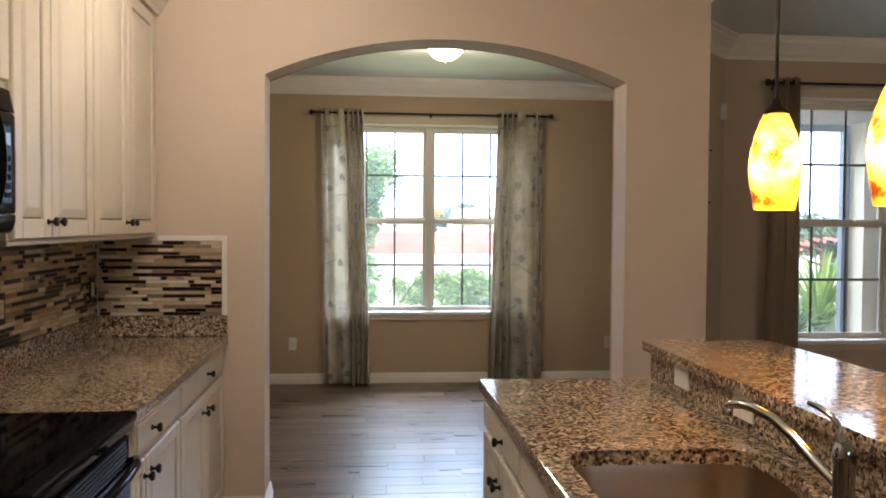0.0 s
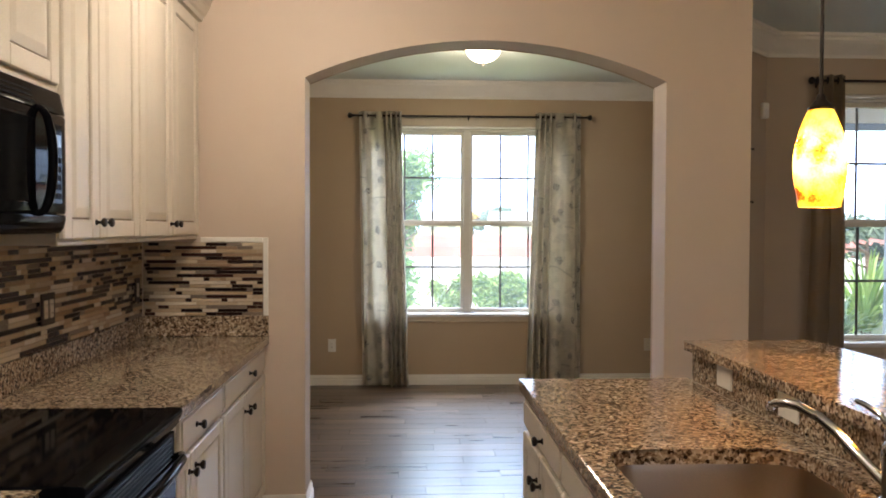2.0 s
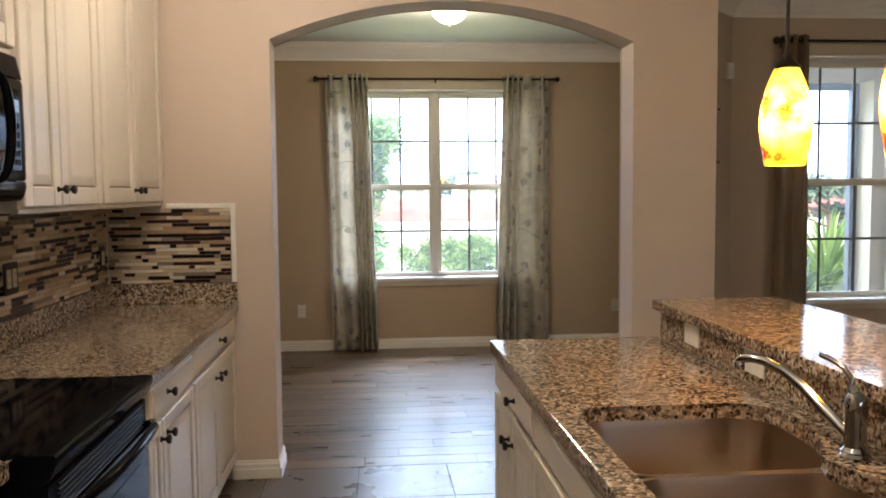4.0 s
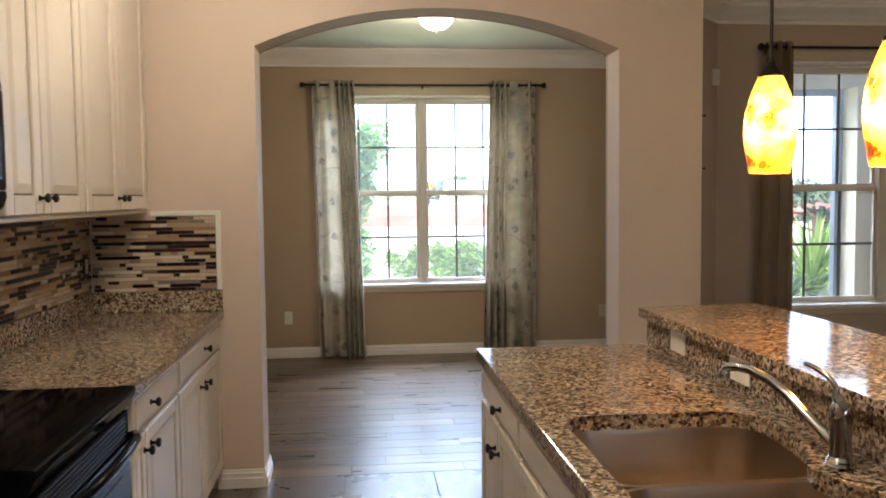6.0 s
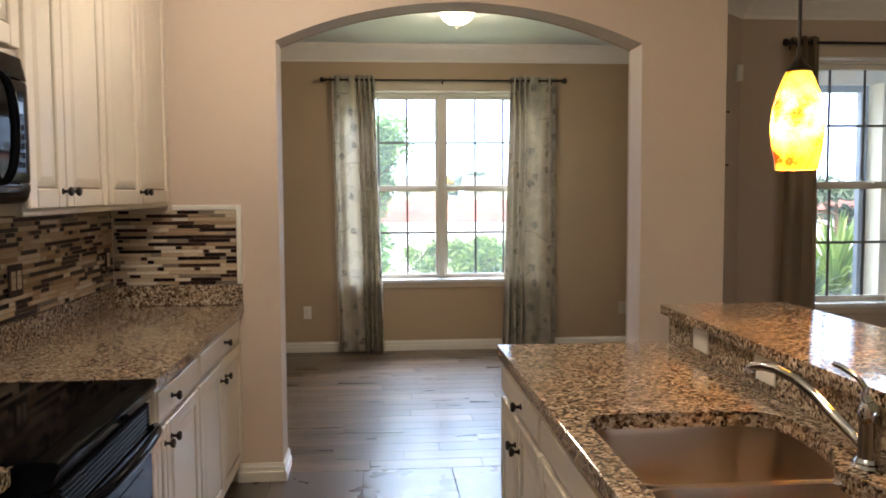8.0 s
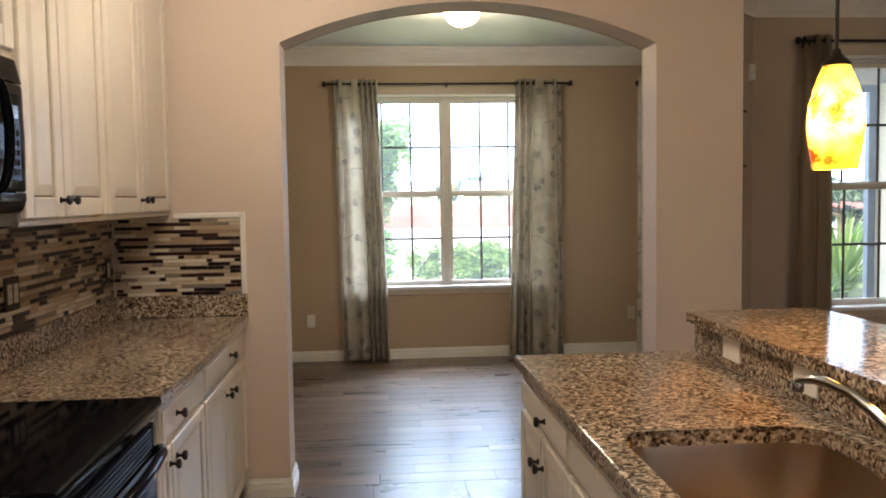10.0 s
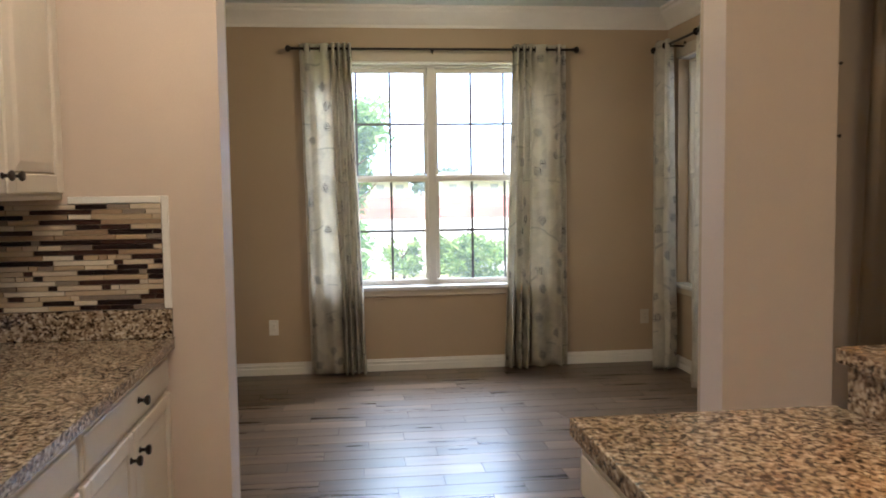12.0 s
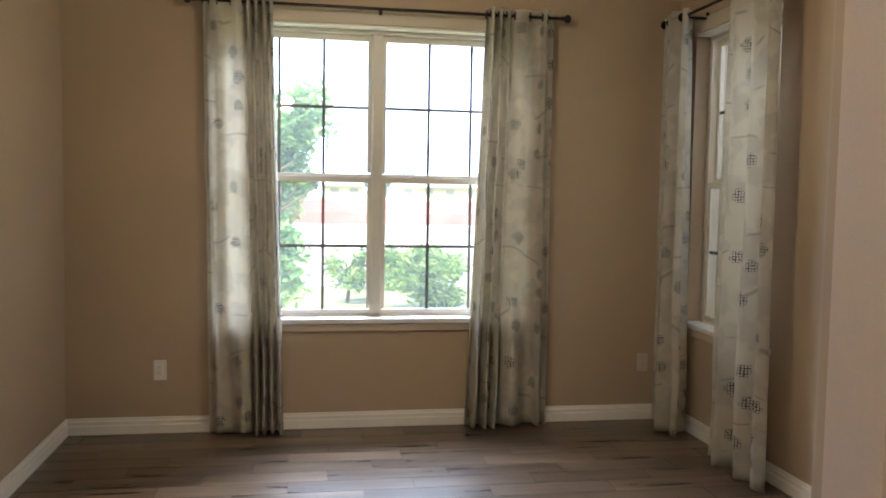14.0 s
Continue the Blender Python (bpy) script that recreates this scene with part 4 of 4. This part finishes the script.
part("base", lathe([(0.030, 0), (0.031, 0.004), (0.027, 0.010), (0.0285, 0.014), (0.0225, 0.022)], (FAX, FAY, 0.9152), seg=28), M_CHROME, fc, smooth=True)
part("body", lathe([(0.0225, 0.022), (0.0215, 0.05), (0.0225, 0.085), (0.0235, 0.105), (0.0215, 0.122), (0.015, 0.133), (0.003, 0.137)], (FAX, FAY, 0.9152), seg=28), M_CHROME, fc, smooth=True)
part("spout", tube([(1.463, 1.826, 0.955), (1.457, 1.841, 0.967), (1.439, 1.889, 0.999), (1.421, 1.935, 1.034), (1.402, 1.983, 1.059), (1.382, 2.035, 1.071), (1.369, 2.068, 1.072), (1.358, 2.096, 1.066), (1.354, 2.106, 1.058)], [0.0135, 0.0135, 0.0128, 0.0118, 0.0112, 0.0108, 0.0106, 0.0106, 0.0106], seg=18), M_CHROME, fc, smooth=True)
part("spout_tip", lathe([(0.0105, 0.004), (0.013, 0), (0.013, -0.016), (0.0105, -0.02)], (1.354, 2.106, 1.056), seg=18), M_CHROME, fc, smooth=True)
part("lever", tube([(1.466, 1.817, 1.046), (1.463, 1.826, 1.062), (1.464, 1.823, 1.076), (1.457, 1.842, 1.094), (1.444, 1.874, 1.108), (1.436, 1.896, 1.112)], [0.012, 0.0075, 0.0065, 0.006, 0.0065, 0.0055], seg=14), M_CHROME, fc, smooth=True)
sp = thing("soap_dispenser", (1.50, 1.60, 0.915), "polished chrome soap dispenser beside the faucet", "dispenser")
part("collar", lathe([(0.024, 0), (0.024, 0.006), (0.016, 0.012), (0.012, 0.04)], (1.50, 1.60, 0.9152), seg=18), M_CHROME, sp, smooth=True)
part("nozzle", tube([(1.50, 1.60, 0.95), (1.50, 1.60, 0.975), (1.475, 1.61, 0.985), (1.435, 1.625, 0.975)], [0.009, 0.009, 0.007, 0.006], seg=12), M_CHROME, sp, smooth=True)

# ---- range ----
RX = -0.176
rg = thing("range", (-0.5, 2.38, 0), "black electric range with glass cooktop and oven", "stove")
RY0, RY1 = 1.996, 2.764
part("body", box(XL + 0.001, -0.235, RY0, RY1, 0.0, 0.895), M_BLACK, rg)
part("cooktop", box(XL + 0.03, RX - 0.03, RY0 - 0.004, RY1 + 0.003, 0.895, 0.921, 0.004, seg=2), M_BLACKGLASS, rg, "glossy black glass cooktop")
part("front_trim", prism([(-0.235, 0.856), (-0.212, 0.856), (RX - 0.018, 0.866), (RX - 0.004, 0.896), (RX, 0.909), (RX - 0.002, 0.916), (RX - 0.008, 0.9205), (-0.225, 0.9225), (-0.235, 0.915)], "y", RY0 - 0.004, RY1 + 0.003), M_BLACK, rg)
vent = part("vent", box(-0.235, -0.20, RY0 + 0.004, RY1 - 0.004, 0.77, 0.851), M_BLACKMATTE, rg, "black slotted vent strip")
for k in range(6):
    part("vent_slat", box(-0.21, -0.193, RY0 + 0.05, RY1 - 0.05, 0.775 + k * 0.0125, 0.781 + k * 0.0125, 0.0015), M_BLACKSATIN, vent)
dr = part("oven_door", box(-0.235, -0.195, RY0 + 0.004, RY1 - 0.004, 0.21, 0.768, 0.006, seg=2), M_BLACK, rg)
part("door_glass", box(-0.196, -0.1925, RY0 + 0.10, RY1 - 0.10, 0.32, 0.68, 0.001), M_BLACKGLASS, dr, "dark oven window")
part("handle", tube([(-0.195, RY0 + 0.035, 0.775), (-0.168, RY0 + 0.05, 0.787), (-0.150, RY0 + 0.11, 0.792), (-0.137, RY0 + 0.25, 0.794), (-0.133, (RY0 + RY1) / 2, 0.794), (-0.137, RY1 - 0.25, 0.794), (-0.150, RY1 - 0.11, 0.792), (-0.168, RY1 - 0.05, 0.787), (-0.195, RY1 - 0.035, 0.775)], 0.0145, seg=14), M_BLACK, dr, "glossy black bowed handle", smooth=True)
part("storage_drawer", box(-0.235, -0.198, RY0 + 0.004, RY1 - 0.004, 0.03, 0.20, 0.006), M_BLACK, rg)
part("backguard", box(XL + 0.001, XL + 0.029, RY0, RY1, 0.895, 1.06, 0.004), M_BLACK, rg)

# ---- microwave ----
mw = thing("microwave", (-0.66, 2.385, 1.45), "glossy black over-the-range microwave with bowed handle", "microwave")
MX, M0, M1 = -0.517, 2.0, 2.765
part("case", box(XL + 0.001, MX - 0.03, M0, M1, 1.452, 1.870), M_BLACKMATTE, mw)


def bowed(profile, y0, y1):
    """A front strip with that section (out of the case, up), its two ends rounded off in plan."""
    bm = bmesh.new()
    ends = [(y0, 0.5), (y0 + 0.004, 0.76), (y0 + 0.012, 0.94), (y0 + 0.03, 1.0), (y1 - 0.03, 1.0), (y1 - 0.012, 0.94), (y1 - 0.004, 0.76), (y1, 0.5)]
    rings = [[bm.verts.new((MX - 0.03 + u * k, y, z)) for u, z in profile] for y, k in ends]
    n = len(profile)
    for a, b in zip(rings, rings[1:]):
        for k in range(n):
            bm.faces.new((a[k], a[(k + 1) % n], b[(k + 1) % n], b[k]))
    bm.faces.new(rings[0])
    bm.faces.new(rings[-1])
    return bm


grille = part("top_grille", bowed([(0, 1.868), (0.012, 1.867), (0.020, 1.862), (0.034, 1.80), (0.034, 1.797), (0, 1.797)], M0, M1), M_BLACK, mw, smooth=True)
for k in range(3):
    part("grille_slot", box(MX + 0.0005 - 0.004 * k, MX + 0.0035 - 0.004 * k, M0 + 0.08, M1 - 0.22, 1.811 + 0.014 * k, 1.815 + 0.014 * k), M_BLACKMATTE, grille)
d = part("door", bowed([(0, 1.793), (0.033, 1.793), (0.036, 1.785), (0.037, 1.65), (0.036, 1.515), (0.033, 1.507), (0, 1.507)], M0, M1 - 0.002), M_BLACK, mw, smooth=True)
part("door_glass", box(MX + 0.004, MX + 0.0085, M0 + 0.05, M1 - 0.225, 1.535, 1.765, 0.002), M_BLACKGLASS, d, "dark microwave window")
panel = part("control_panel", box(MX + 0.004, MX + 0.0082, M1 - 0.125, M1 - 0.05, 1.535, 1.765, 0.0015), M_BLACKGLASS, d, "dark glass control panel")
for r in range(5):
    for c in range(3):
        part("key", box(MX + 0.008, MX + 0.0088, M1 - 0.118 + 0.022 * c, M1 - 0.102 + 0.022 * c, 1.55 + 0.026 * r, 1.566 + 0.026 * r), M_BLACKMATTE, panel)
part("key_display", box(MX + 0.008, MX + 0.0088, M1 - 0.118, M1 - 0.058, 1.70, 1.735), M_DARKPANE, panel, "small dark display")
part("handle", tube([(MX + 0.002 + 0.036 * math.sin(math.pi * k / 20) ** 0.7, M1 - 0.205 + 0.02 * math.sin(math.pi * k / 20), 1.652 + 0.145 * math.cos(math.pi * k / 20)) for k in range(21)], [0.010 + 0.003 * math.sin(math.pi * k / 20) for k in range(21)], seg=16), M_BLACK, d, "glossy black bowed handle", smooth=True)
part("bottom_strip", bowed([(0, 1.503), (0.034, 1.503), (0.035, 1.485), (0.026, 1.458), (0.014, 1.449), (0, 1.448)], M0, M1), M_BLACK, mw, smooth=True)

# ---- lamps ----
def pendant(x, y):
    o = thing("pendant_lamp", (x, y, CEIL), "lit amber mottled glass pendant on bronze stem", "pendant lamp", "pendants over the bar")
    prof = [(0.0565, 0.0), (0.063, 0.03), (0.0695, 0.07), (0.0725, 0.11), (0.072, 0.14), (0.067, 0.18), (0.057, 0.22), (0.044, 0.255), (0.034, 0.278)]
    bm = bmesh.new()
    seg, rings = 32, []
    for r, h in prof + [(r - 0.003, h) for r, h in reversed(prof)]:
        rings.append([bm.verts.new((x + r * math.cos(2 * math.pi * k / seg), y + r * math.sin(2 * math.pi * k / seg), 1.533 + h)) for k in range(seg)])
    for p, q in zip(rings, rings[1:] + rings[:1]):
        for k in range(seg):
            bm.faces.new((p[k], p[(k + 1) % seg], q[(k + 1) % seg], q[k]))
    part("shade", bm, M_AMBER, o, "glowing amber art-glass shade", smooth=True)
    part("cap", lathe([(0.036, 0), (0.037, 0.006), (0.026, 0.018), (0.014, 0.03), (0.010, 0.045)], (x, y, 1.810), seg=20), M_BRONZE, o, smooth=True)
    part("stem", tube([(x, y, 1.85), (x, y, CEIL - 0.02)], 0.0055, seg=10), M_BRONZE, o, smooth=True)
    part("canopy", lathe([(0.06, 0), (0.06, -0.008), (0.03, -0.022), (0.008, -0.026)], (x, y, CEIL + 0.001), seg=24), M_BRONZE, o, smooth=True)
    bulb = lamp("pendant_bulb", "POINT", Matrix.Translation((x, y, 1.60)), 4.8, (1.0, 0.58, 0.24))
    bulb.shadow_soft_size = 0.035


pendant(1.685, 2.545)
pendant(1.695, 1.985)


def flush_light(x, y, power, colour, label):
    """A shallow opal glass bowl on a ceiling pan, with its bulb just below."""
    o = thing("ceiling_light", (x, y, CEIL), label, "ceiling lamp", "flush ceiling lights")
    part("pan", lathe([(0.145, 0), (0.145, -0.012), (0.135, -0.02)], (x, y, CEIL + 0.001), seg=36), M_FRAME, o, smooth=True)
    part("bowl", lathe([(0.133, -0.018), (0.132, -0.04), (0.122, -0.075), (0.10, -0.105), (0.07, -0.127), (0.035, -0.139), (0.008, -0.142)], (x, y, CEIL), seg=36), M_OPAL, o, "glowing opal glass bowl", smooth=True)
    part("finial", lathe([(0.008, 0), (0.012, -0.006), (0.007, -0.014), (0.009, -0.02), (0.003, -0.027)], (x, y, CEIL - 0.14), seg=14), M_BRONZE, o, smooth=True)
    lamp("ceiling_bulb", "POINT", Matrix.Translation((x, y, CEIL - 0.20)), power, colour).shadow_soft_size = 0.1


flush_light(1.08, 6.3, 10.5, (1.0, 0.86, 0.66), "lit flush-mount ceiling light with opal glass bowl")
# out of view; position follows the wall glow and the cabinets' shadow edge
flush_light(0.05, 3.4, 9.5, (1.0, 0.88, 0.75), "unseen flush-mount kitchen ceiling light above the aisle")
# two more unseen lamps added as fill for the cabinets and the nook
flush_light(0.42, 1.5, 17.5, (1.0, 0.88, 0.75), "added unseen ceiling light above the sink aisle")
flush_light(4.3, 3.0, 7.5, (1.0, 0.68, 0.43), "added unseen ceiling light over the breakfast nook")
# ---- out of doors ----
ground = single("ground", box(-300, 300, -60, 500, -0.6, -0.12), M_LAWN, "sunlit lawn and open ground", "ground", "structure")
single("driveway", box(-60, 60, 16.5, 44, -0.30, -0.10), M_CONCRETE, "pale sunlit concrete drive and road", "road", "structure")
single("patio_slab", box(3.2, 9.0, 6.13, 9.3, -0.30, -0.06), M_CONCRETE, "pale concrete patio slab", "pavement", "structure")
single("planting_bank", prism([(44, -0.2), (44.2, 0.45), (45.4, 1.02), (46.5, 1.05), (48, -0.2)], "x", -70, 80), M_REDWALL, "low red mulched bank across the road", "bank", "structure")


def leaves(bm, centre, radii, count, size, rng, lean=0.5, long=1.8):
    """Adds many small folded leaves inside an uneven ellipsoid."""
    c = Vector(centre)
    for _ in range(count):
        d = Vector((rng.gauss(0, 1), rng.gauss(0, 1), rng.gauss(0, 1))).normalized()
        r = rng.random() ** 0.45 * (0.78 + 0.35 * noise.noise(d * 2.3 + c))
        p = c + Vector((d.x * radii[0], d.y * radii[1], d.z * radii[2])) * r
        q = Euler((rng.uniform(-1.2, 1.2), rng.uniform(-1.2, 1.2), rng.uniform(0, 6.3))).to_matrix()
        s = size * rng.uniform(0.6, 1.3)
        vs = [bm.verts.new(p + q @ Vector(v)) for v in ((0, -s * long, 0), (s * 0.5, 0, s * 0.15), (0, s * long, 0), (-s * 0.5, 0, s * 0.15))]
        bm.faces.new(vs)


def tree(name, x, y, height, crown_z, radii, count, size, mat, label, category, seed, trunk=0.03, z0=-0.12):
    rng = random.Random(seed)
    o = thing(name, (x, y, z0), label, category)
    bm = tube([(x, y, z0), (x + 0.02, y, z0 + (crown_z - z0) * 0.5), (x - 0.02, y + 0.02, crown_z), (x, y, height - radii[2] * 0.4)], [trunk, trunk * 0.85, trunk * 0.6, trunk * 0.15], seg=8)
    for k in range(7):
        a = rng.uniform(0, 6.3)
        zz = crown_z + rng.uniform(-0.5, 0.4) * radii[2]
        tube([(x, y, zz - 0.15 * radii[2]), (x + math.cos(a) * radii[0] * 0.4, y + math.sin(a) * radii[1] * 0.4, zz), (x + math.cos(a) * radii[0] * 0.8, y + math.sin(a) * radii[1] * 0.8, zz + 0.25 * radii[2])], [trunk * 0.5, trunk * 0.3, trunk * 0.08], bm=bm, seg=6)
    part("trunk", bm, M_BARK, o)
    bm = bmesh.new()
    for k in range(9):
        a, e = rng.uniform(0, 6.3), rng.uniform(-0.75, 0.75)
        c = (x + math.cos(a) * radii[0] * 0.55 * (1 - abs(e) * 0.5), y + math.sin(a) * radii[1] * 0.55 * (1 - abs(e) * 0.5), crown_z + e * radii[2])
        leaves(bm, c, [r * rng.uniform(0.35, 0.6) for r in radii], count // 9, size, rng)
    part("crown", bm, mat, o)
    return o


tree("young_tree", 0.42, 11.5, 2.7, 1.5, (0.66, 0.6, 1.25), 5200, 0.042, M_LEAF, "young leafy green tree close outside the window", "tree", 3)
tree("round_bush", 2.25, 14.0, 1.15, 0.46, (0.85, 0.7, 0.58), 5200, 0.034, M_BUSH, "dense bright green garden bush on the lawn", "bush", 5)
tree("small_bush", 1.28, 14.6, 0.75, 0.33, (0.42, 0.4, 0.42), 1600, 0.030, M_BUSH, "small bright green garden bush", "bush", 6)
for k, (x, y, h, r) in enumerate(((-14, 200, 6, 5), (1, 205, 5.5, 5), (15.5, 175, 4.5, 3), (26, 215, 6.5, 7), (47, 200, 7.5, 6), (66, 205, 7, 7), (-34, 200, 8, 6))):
    tree("far_tree", x, y, h, h * 0.6, (r, r, h * 0.42), 900, 0.45, M_FARLEAF, "haze-tinted green tree beyond the road", "tree", 20 + k, 0.3)


def house(x, y, w, label):
    o = thing("far_house", (x, y, -0.12), label, "house", "houses beyond the road")
    wall = part("wall", box(x - w / 2, x + w / 2, y, y + 9, -0.12, 3.0), M_HOUSE, o)
    part("roof", prism([(y - 0.8, 2.9), (y + 9.8, 2.9), (y + 9.8, 3.1), (y + 4.5, 5.2), (y - 0.8, 3.1)], "x", x - w / 2 - 0.8, x + w / 2 + 0.8), M_ROOF, o)
    n = max(2, int(w / 4))
    for k in range(n):
        cx = x - w / 2 + w * (k + 0.5) / n
        wd = part("window", box(cx - 0.9, cx + 0.9, y - 0.05, y + 0.05, 0.8, 2.4), M_FARPANE, o)
        part("frame", box(cx - 1.0, cx + 1.0, y - 0.08, y - 0.03, 2.4, 2.52), M_HOUSE, wd)


house(9.5, 185, 8.5, "pale far house with grey roof")
house(31, 188, 19, "pale far house with wide garage windows")
house(52, 180, 16, "pale far house with grey roof in haze")
house(-20, 188, 15, "pale far house among trees")

# glowing sheet added beyond the houses in place of the sky
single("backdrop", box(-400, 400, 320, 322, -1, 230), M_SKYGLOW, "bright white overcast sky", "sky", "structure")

# covered patio seen through the nook window
patio = thing("covered_patio", (6.0, 9.1, -0.06), "beige stucco covered patio with a dark framed opening", "patio")
part("header", box(3.21, 9.2, 9.0, 9.25, 2.62, 3.1), M_STUCCO, patio)
part("column", box(5.895, 7.0, 9.0, 9.25, -0.06, 2.62), M_STUCCO, patio)
part("column_return", box(5.895, 6.02, 8.78, 8.999, -0.06, 2.62), M_STUCCO, patio)
part("column", box(3.25, 4.55, 9.0, 9.25, -0.06, 2.62), M_STUCCO, patio)
part("roof", box(3.15, 9.2, 6.13, 9.25, 3.1, 3.22), M_STUCCO, patio)
part("screen_post", box(5.81, 5.894, 9.05, 9.13, -0.06, 2.545), M_BLUEFRAME, patio, "dark blue-grey screen frame")
part("screen_header", box(4.551, 5.894, 9.05, 9.13, 2.546, 2.619), M_BLUEFRAME, patio, "dark blue-grey screen frame")
part("side_wall", box(6.75, 7.0, 6.13, 8.99, -0.06, 3.099), M_STUCCO, patio)


def blades(name, x, y, n, length, mat, label, seed, width=0.05):
    rng = random.Random(seed)
    o = thing(name, (x, y, -0.12), label, "plant")
    bm = bmesh.new()
    for _ in range(n):
        a, up = rng.uniform(0, 6.3), rng.uniform(0.5, 1.4)
        L = length * rng.uniform(0.6, 1.1)
        prev = None
        side = Vector((-math.sin(a), math.cos(a), 0))
        for k in range(6):
            f = k / 5
            p = Vector((x + math.cos(a) * L * f * math.cos(up) * 1.1, y + math.sin(a) * L * f * math.cos(up) * 1.1, -0.12 + L * (math.sin(up) * f * 1.3 - 0.55 * f * f)))
            w = width * (1 - f) * (0.5 + f) + 0.004
            cur = (bm.verts.new(p + side * w), bm.verts.new(p - side * w))
            if prev:
                bm.faces.new((prev[0], prev[1], cur[1], cur[0]))
            prev = cur
    part("foliage", bm, mat, o)
    part("stem", lathe([(0.08, 0), (0.07, 0.15), (0.03, 0.3)], (x, y, -0.12), seg=10), M_BARK, o)


blades("spiky_plant", 7.50, 12.4, 190, 1.75, M_BUSH, "tall arching yellow-green strap-leaved plant", 8, 0.034)
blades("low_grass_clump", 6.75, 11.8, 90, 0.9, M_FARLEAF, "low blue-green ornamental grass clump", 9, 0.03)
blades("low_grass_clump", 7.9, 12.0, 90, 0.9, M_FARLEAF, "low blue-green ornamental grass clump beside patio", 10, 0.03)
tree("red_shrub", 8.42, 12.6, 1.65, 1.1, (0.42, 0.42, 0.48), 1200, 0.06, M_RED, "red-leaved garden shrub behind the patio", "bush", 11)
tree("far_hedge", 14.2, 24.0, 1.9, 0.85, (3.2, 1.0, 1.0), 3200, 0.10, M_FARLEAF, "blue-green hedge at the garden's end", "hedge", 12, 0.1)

# ---- mosaic backsplash ----
PITCH, STRIP = 0.0177, 0.0155
LENGTHS = (0.03, 0.052, 0.078, 0.105, 0.15, 0.205)


def strip_mesh(length, along):
    bm = box(0.0008, length - 0.0012, -0.0072, 0, 0, STRIP, 0.0009) if along == "x" else box(0, 0.0072, 0.0008, length - 0.0012, 0, STRIP, 0.0009)
    return mesh_of("mosaic_strip", bm, M_MOSAIC)


def mosaic(name, along, a0, a1, fixed, z0, rows, seed, label, limit=300):
    """Linear glass and stone mosaic on one wall; strips near the corner are single objects."""
    rng = random.Random(seed)
    if along == "x":
        back, at = box(a0, a1, fixed - 0.003, fixed - 0.0003, z0, z0 + rows * PITCH), (a0, fixed, z0)
    else:
        back, at = box(fixed + 0.0003, fixed + 0.003, a0, a1, z0, z0 + rows * PITCH), (fixed, a1, z0)
    o = thing(name, at, label, "backsplash", kind="structure")
    part("grout_bed", back, M_MGROUT, o)
    shared = {L: strip_mesh(L, along) for L in LENGTHS}
    todo = []
    for r in range(rows):
        c = a1
        while c > a0 + 0.012:
            L = rng.choice(LENGTHS)
            L = min(L, c - a0)
            fit = max([q for q in LENGTHS if q <= L + 1e-6], default=None)
            if fit is None:
                break
            c -= fit
            todo.append((c, r, fit))
    todo.sort(key=lambda q: -q[0])
    for c, r, L in todo[:limit]:
        ob = new("strip", shared[L])
        ob.parent = o
        w = Vector((c, fixed - 0.003, z0 + r * PITCH + 0.001)) if along == "x" else Vector((fixed + 0.003, c, z0 + r * PITCH + 0.001))
        ob.location = w - Vector(at)
    if todo[limit:]:
        bm = bmesh.new()
        for c, r, L in todo[limit:]:
            z = z0 + r * PITCH + 0.001
            if along == "x":
                box(c, c + L - 0.002, fixed - 0.0102, fixed - 0.003, z, z + STRIP, bm=bm)
            else:
                box(fixed + 0.003, fixed + 0.0102, c, c + L - 0.002, z, z + STRIP, bm=bm)
        tagged(part("strips", bm, M_MOSAIC, o), kind="stuff")
    return o


m1 = mosaic("mosaic_backsplash", "x", XL + 0.011, -0.216, YA, 1.019, 21, 41, "brown and cream linear glass mosaic beside the arch")
part("edge_trim", box(-0.2155, -0.190, YA - 0.010, YA - 0.0003, 1.019, 1.418, 0.003), M_TRIM, m1, "cream edge trim")
part("top_trim", box(XL + 0.3, -0.216, YA - 0.010, YA - 0.0003, 1.392, 1.418, 0.003), M_TRIM, m1, "cream edge trim")
mosaic("mosaic_backsplash", "y", 2.768, YA - 0.0115, XL, 1.019, 22, 42, "brown and cream linear glass mosaic below wall cabinets")

# ---- floor pieces ----
PL, PW = 0.61, 0.1505
plank_meshes = {}


def plank_mesh(L):
    key = round(L, 2)
    if key not in plank_meshes:
        plank_meshes[key] = mesh_of("plank", box(0.0013, key - 0.0013, 0.0013, PW - 0.0013, -0.006, 0, 0.001), M_PLANK)
    return plank_meshes[key], key


rng = random.Random(77)
row, y = 0, 4.602
while y < YB - 0.02:
    x = 0.422 - 3 * PL + ((row * 0.2135) % PL) + rng.uniform(-0.03, 0.03)
    end = min(XR, max(2.3, y + PW - 3.13))
    start = XD if y > YA2 else AL
    while x < end:
        a, b = max(x, start), min(x + PL, end)
        if b - a > 0.03:
            me, key = plank_mesh(b - a)
            ob = new("plank", me)
            ob.parent = floor_d
            ob.location = (a, y, 0.0)
        x += PL
    row, y = row + 1, y + PW

TS = 0.47
tile_me = mesh_of("tile", box(0.0018, TS - 0.0018, 0.0018, TS - 0.0018, -0.006, 0, 0.0015), M_TILE)
for i in range(-3, 13):
    for j in range(-2, 17):
        if j < 1 and i < (4, 5, 6)[-j]:
            continue
        ob = new("tile", tile_me)
        ob.parent = floor_k
        ob.location = (0.404 + i * TS, 4.60 - j * TS, 0.0)
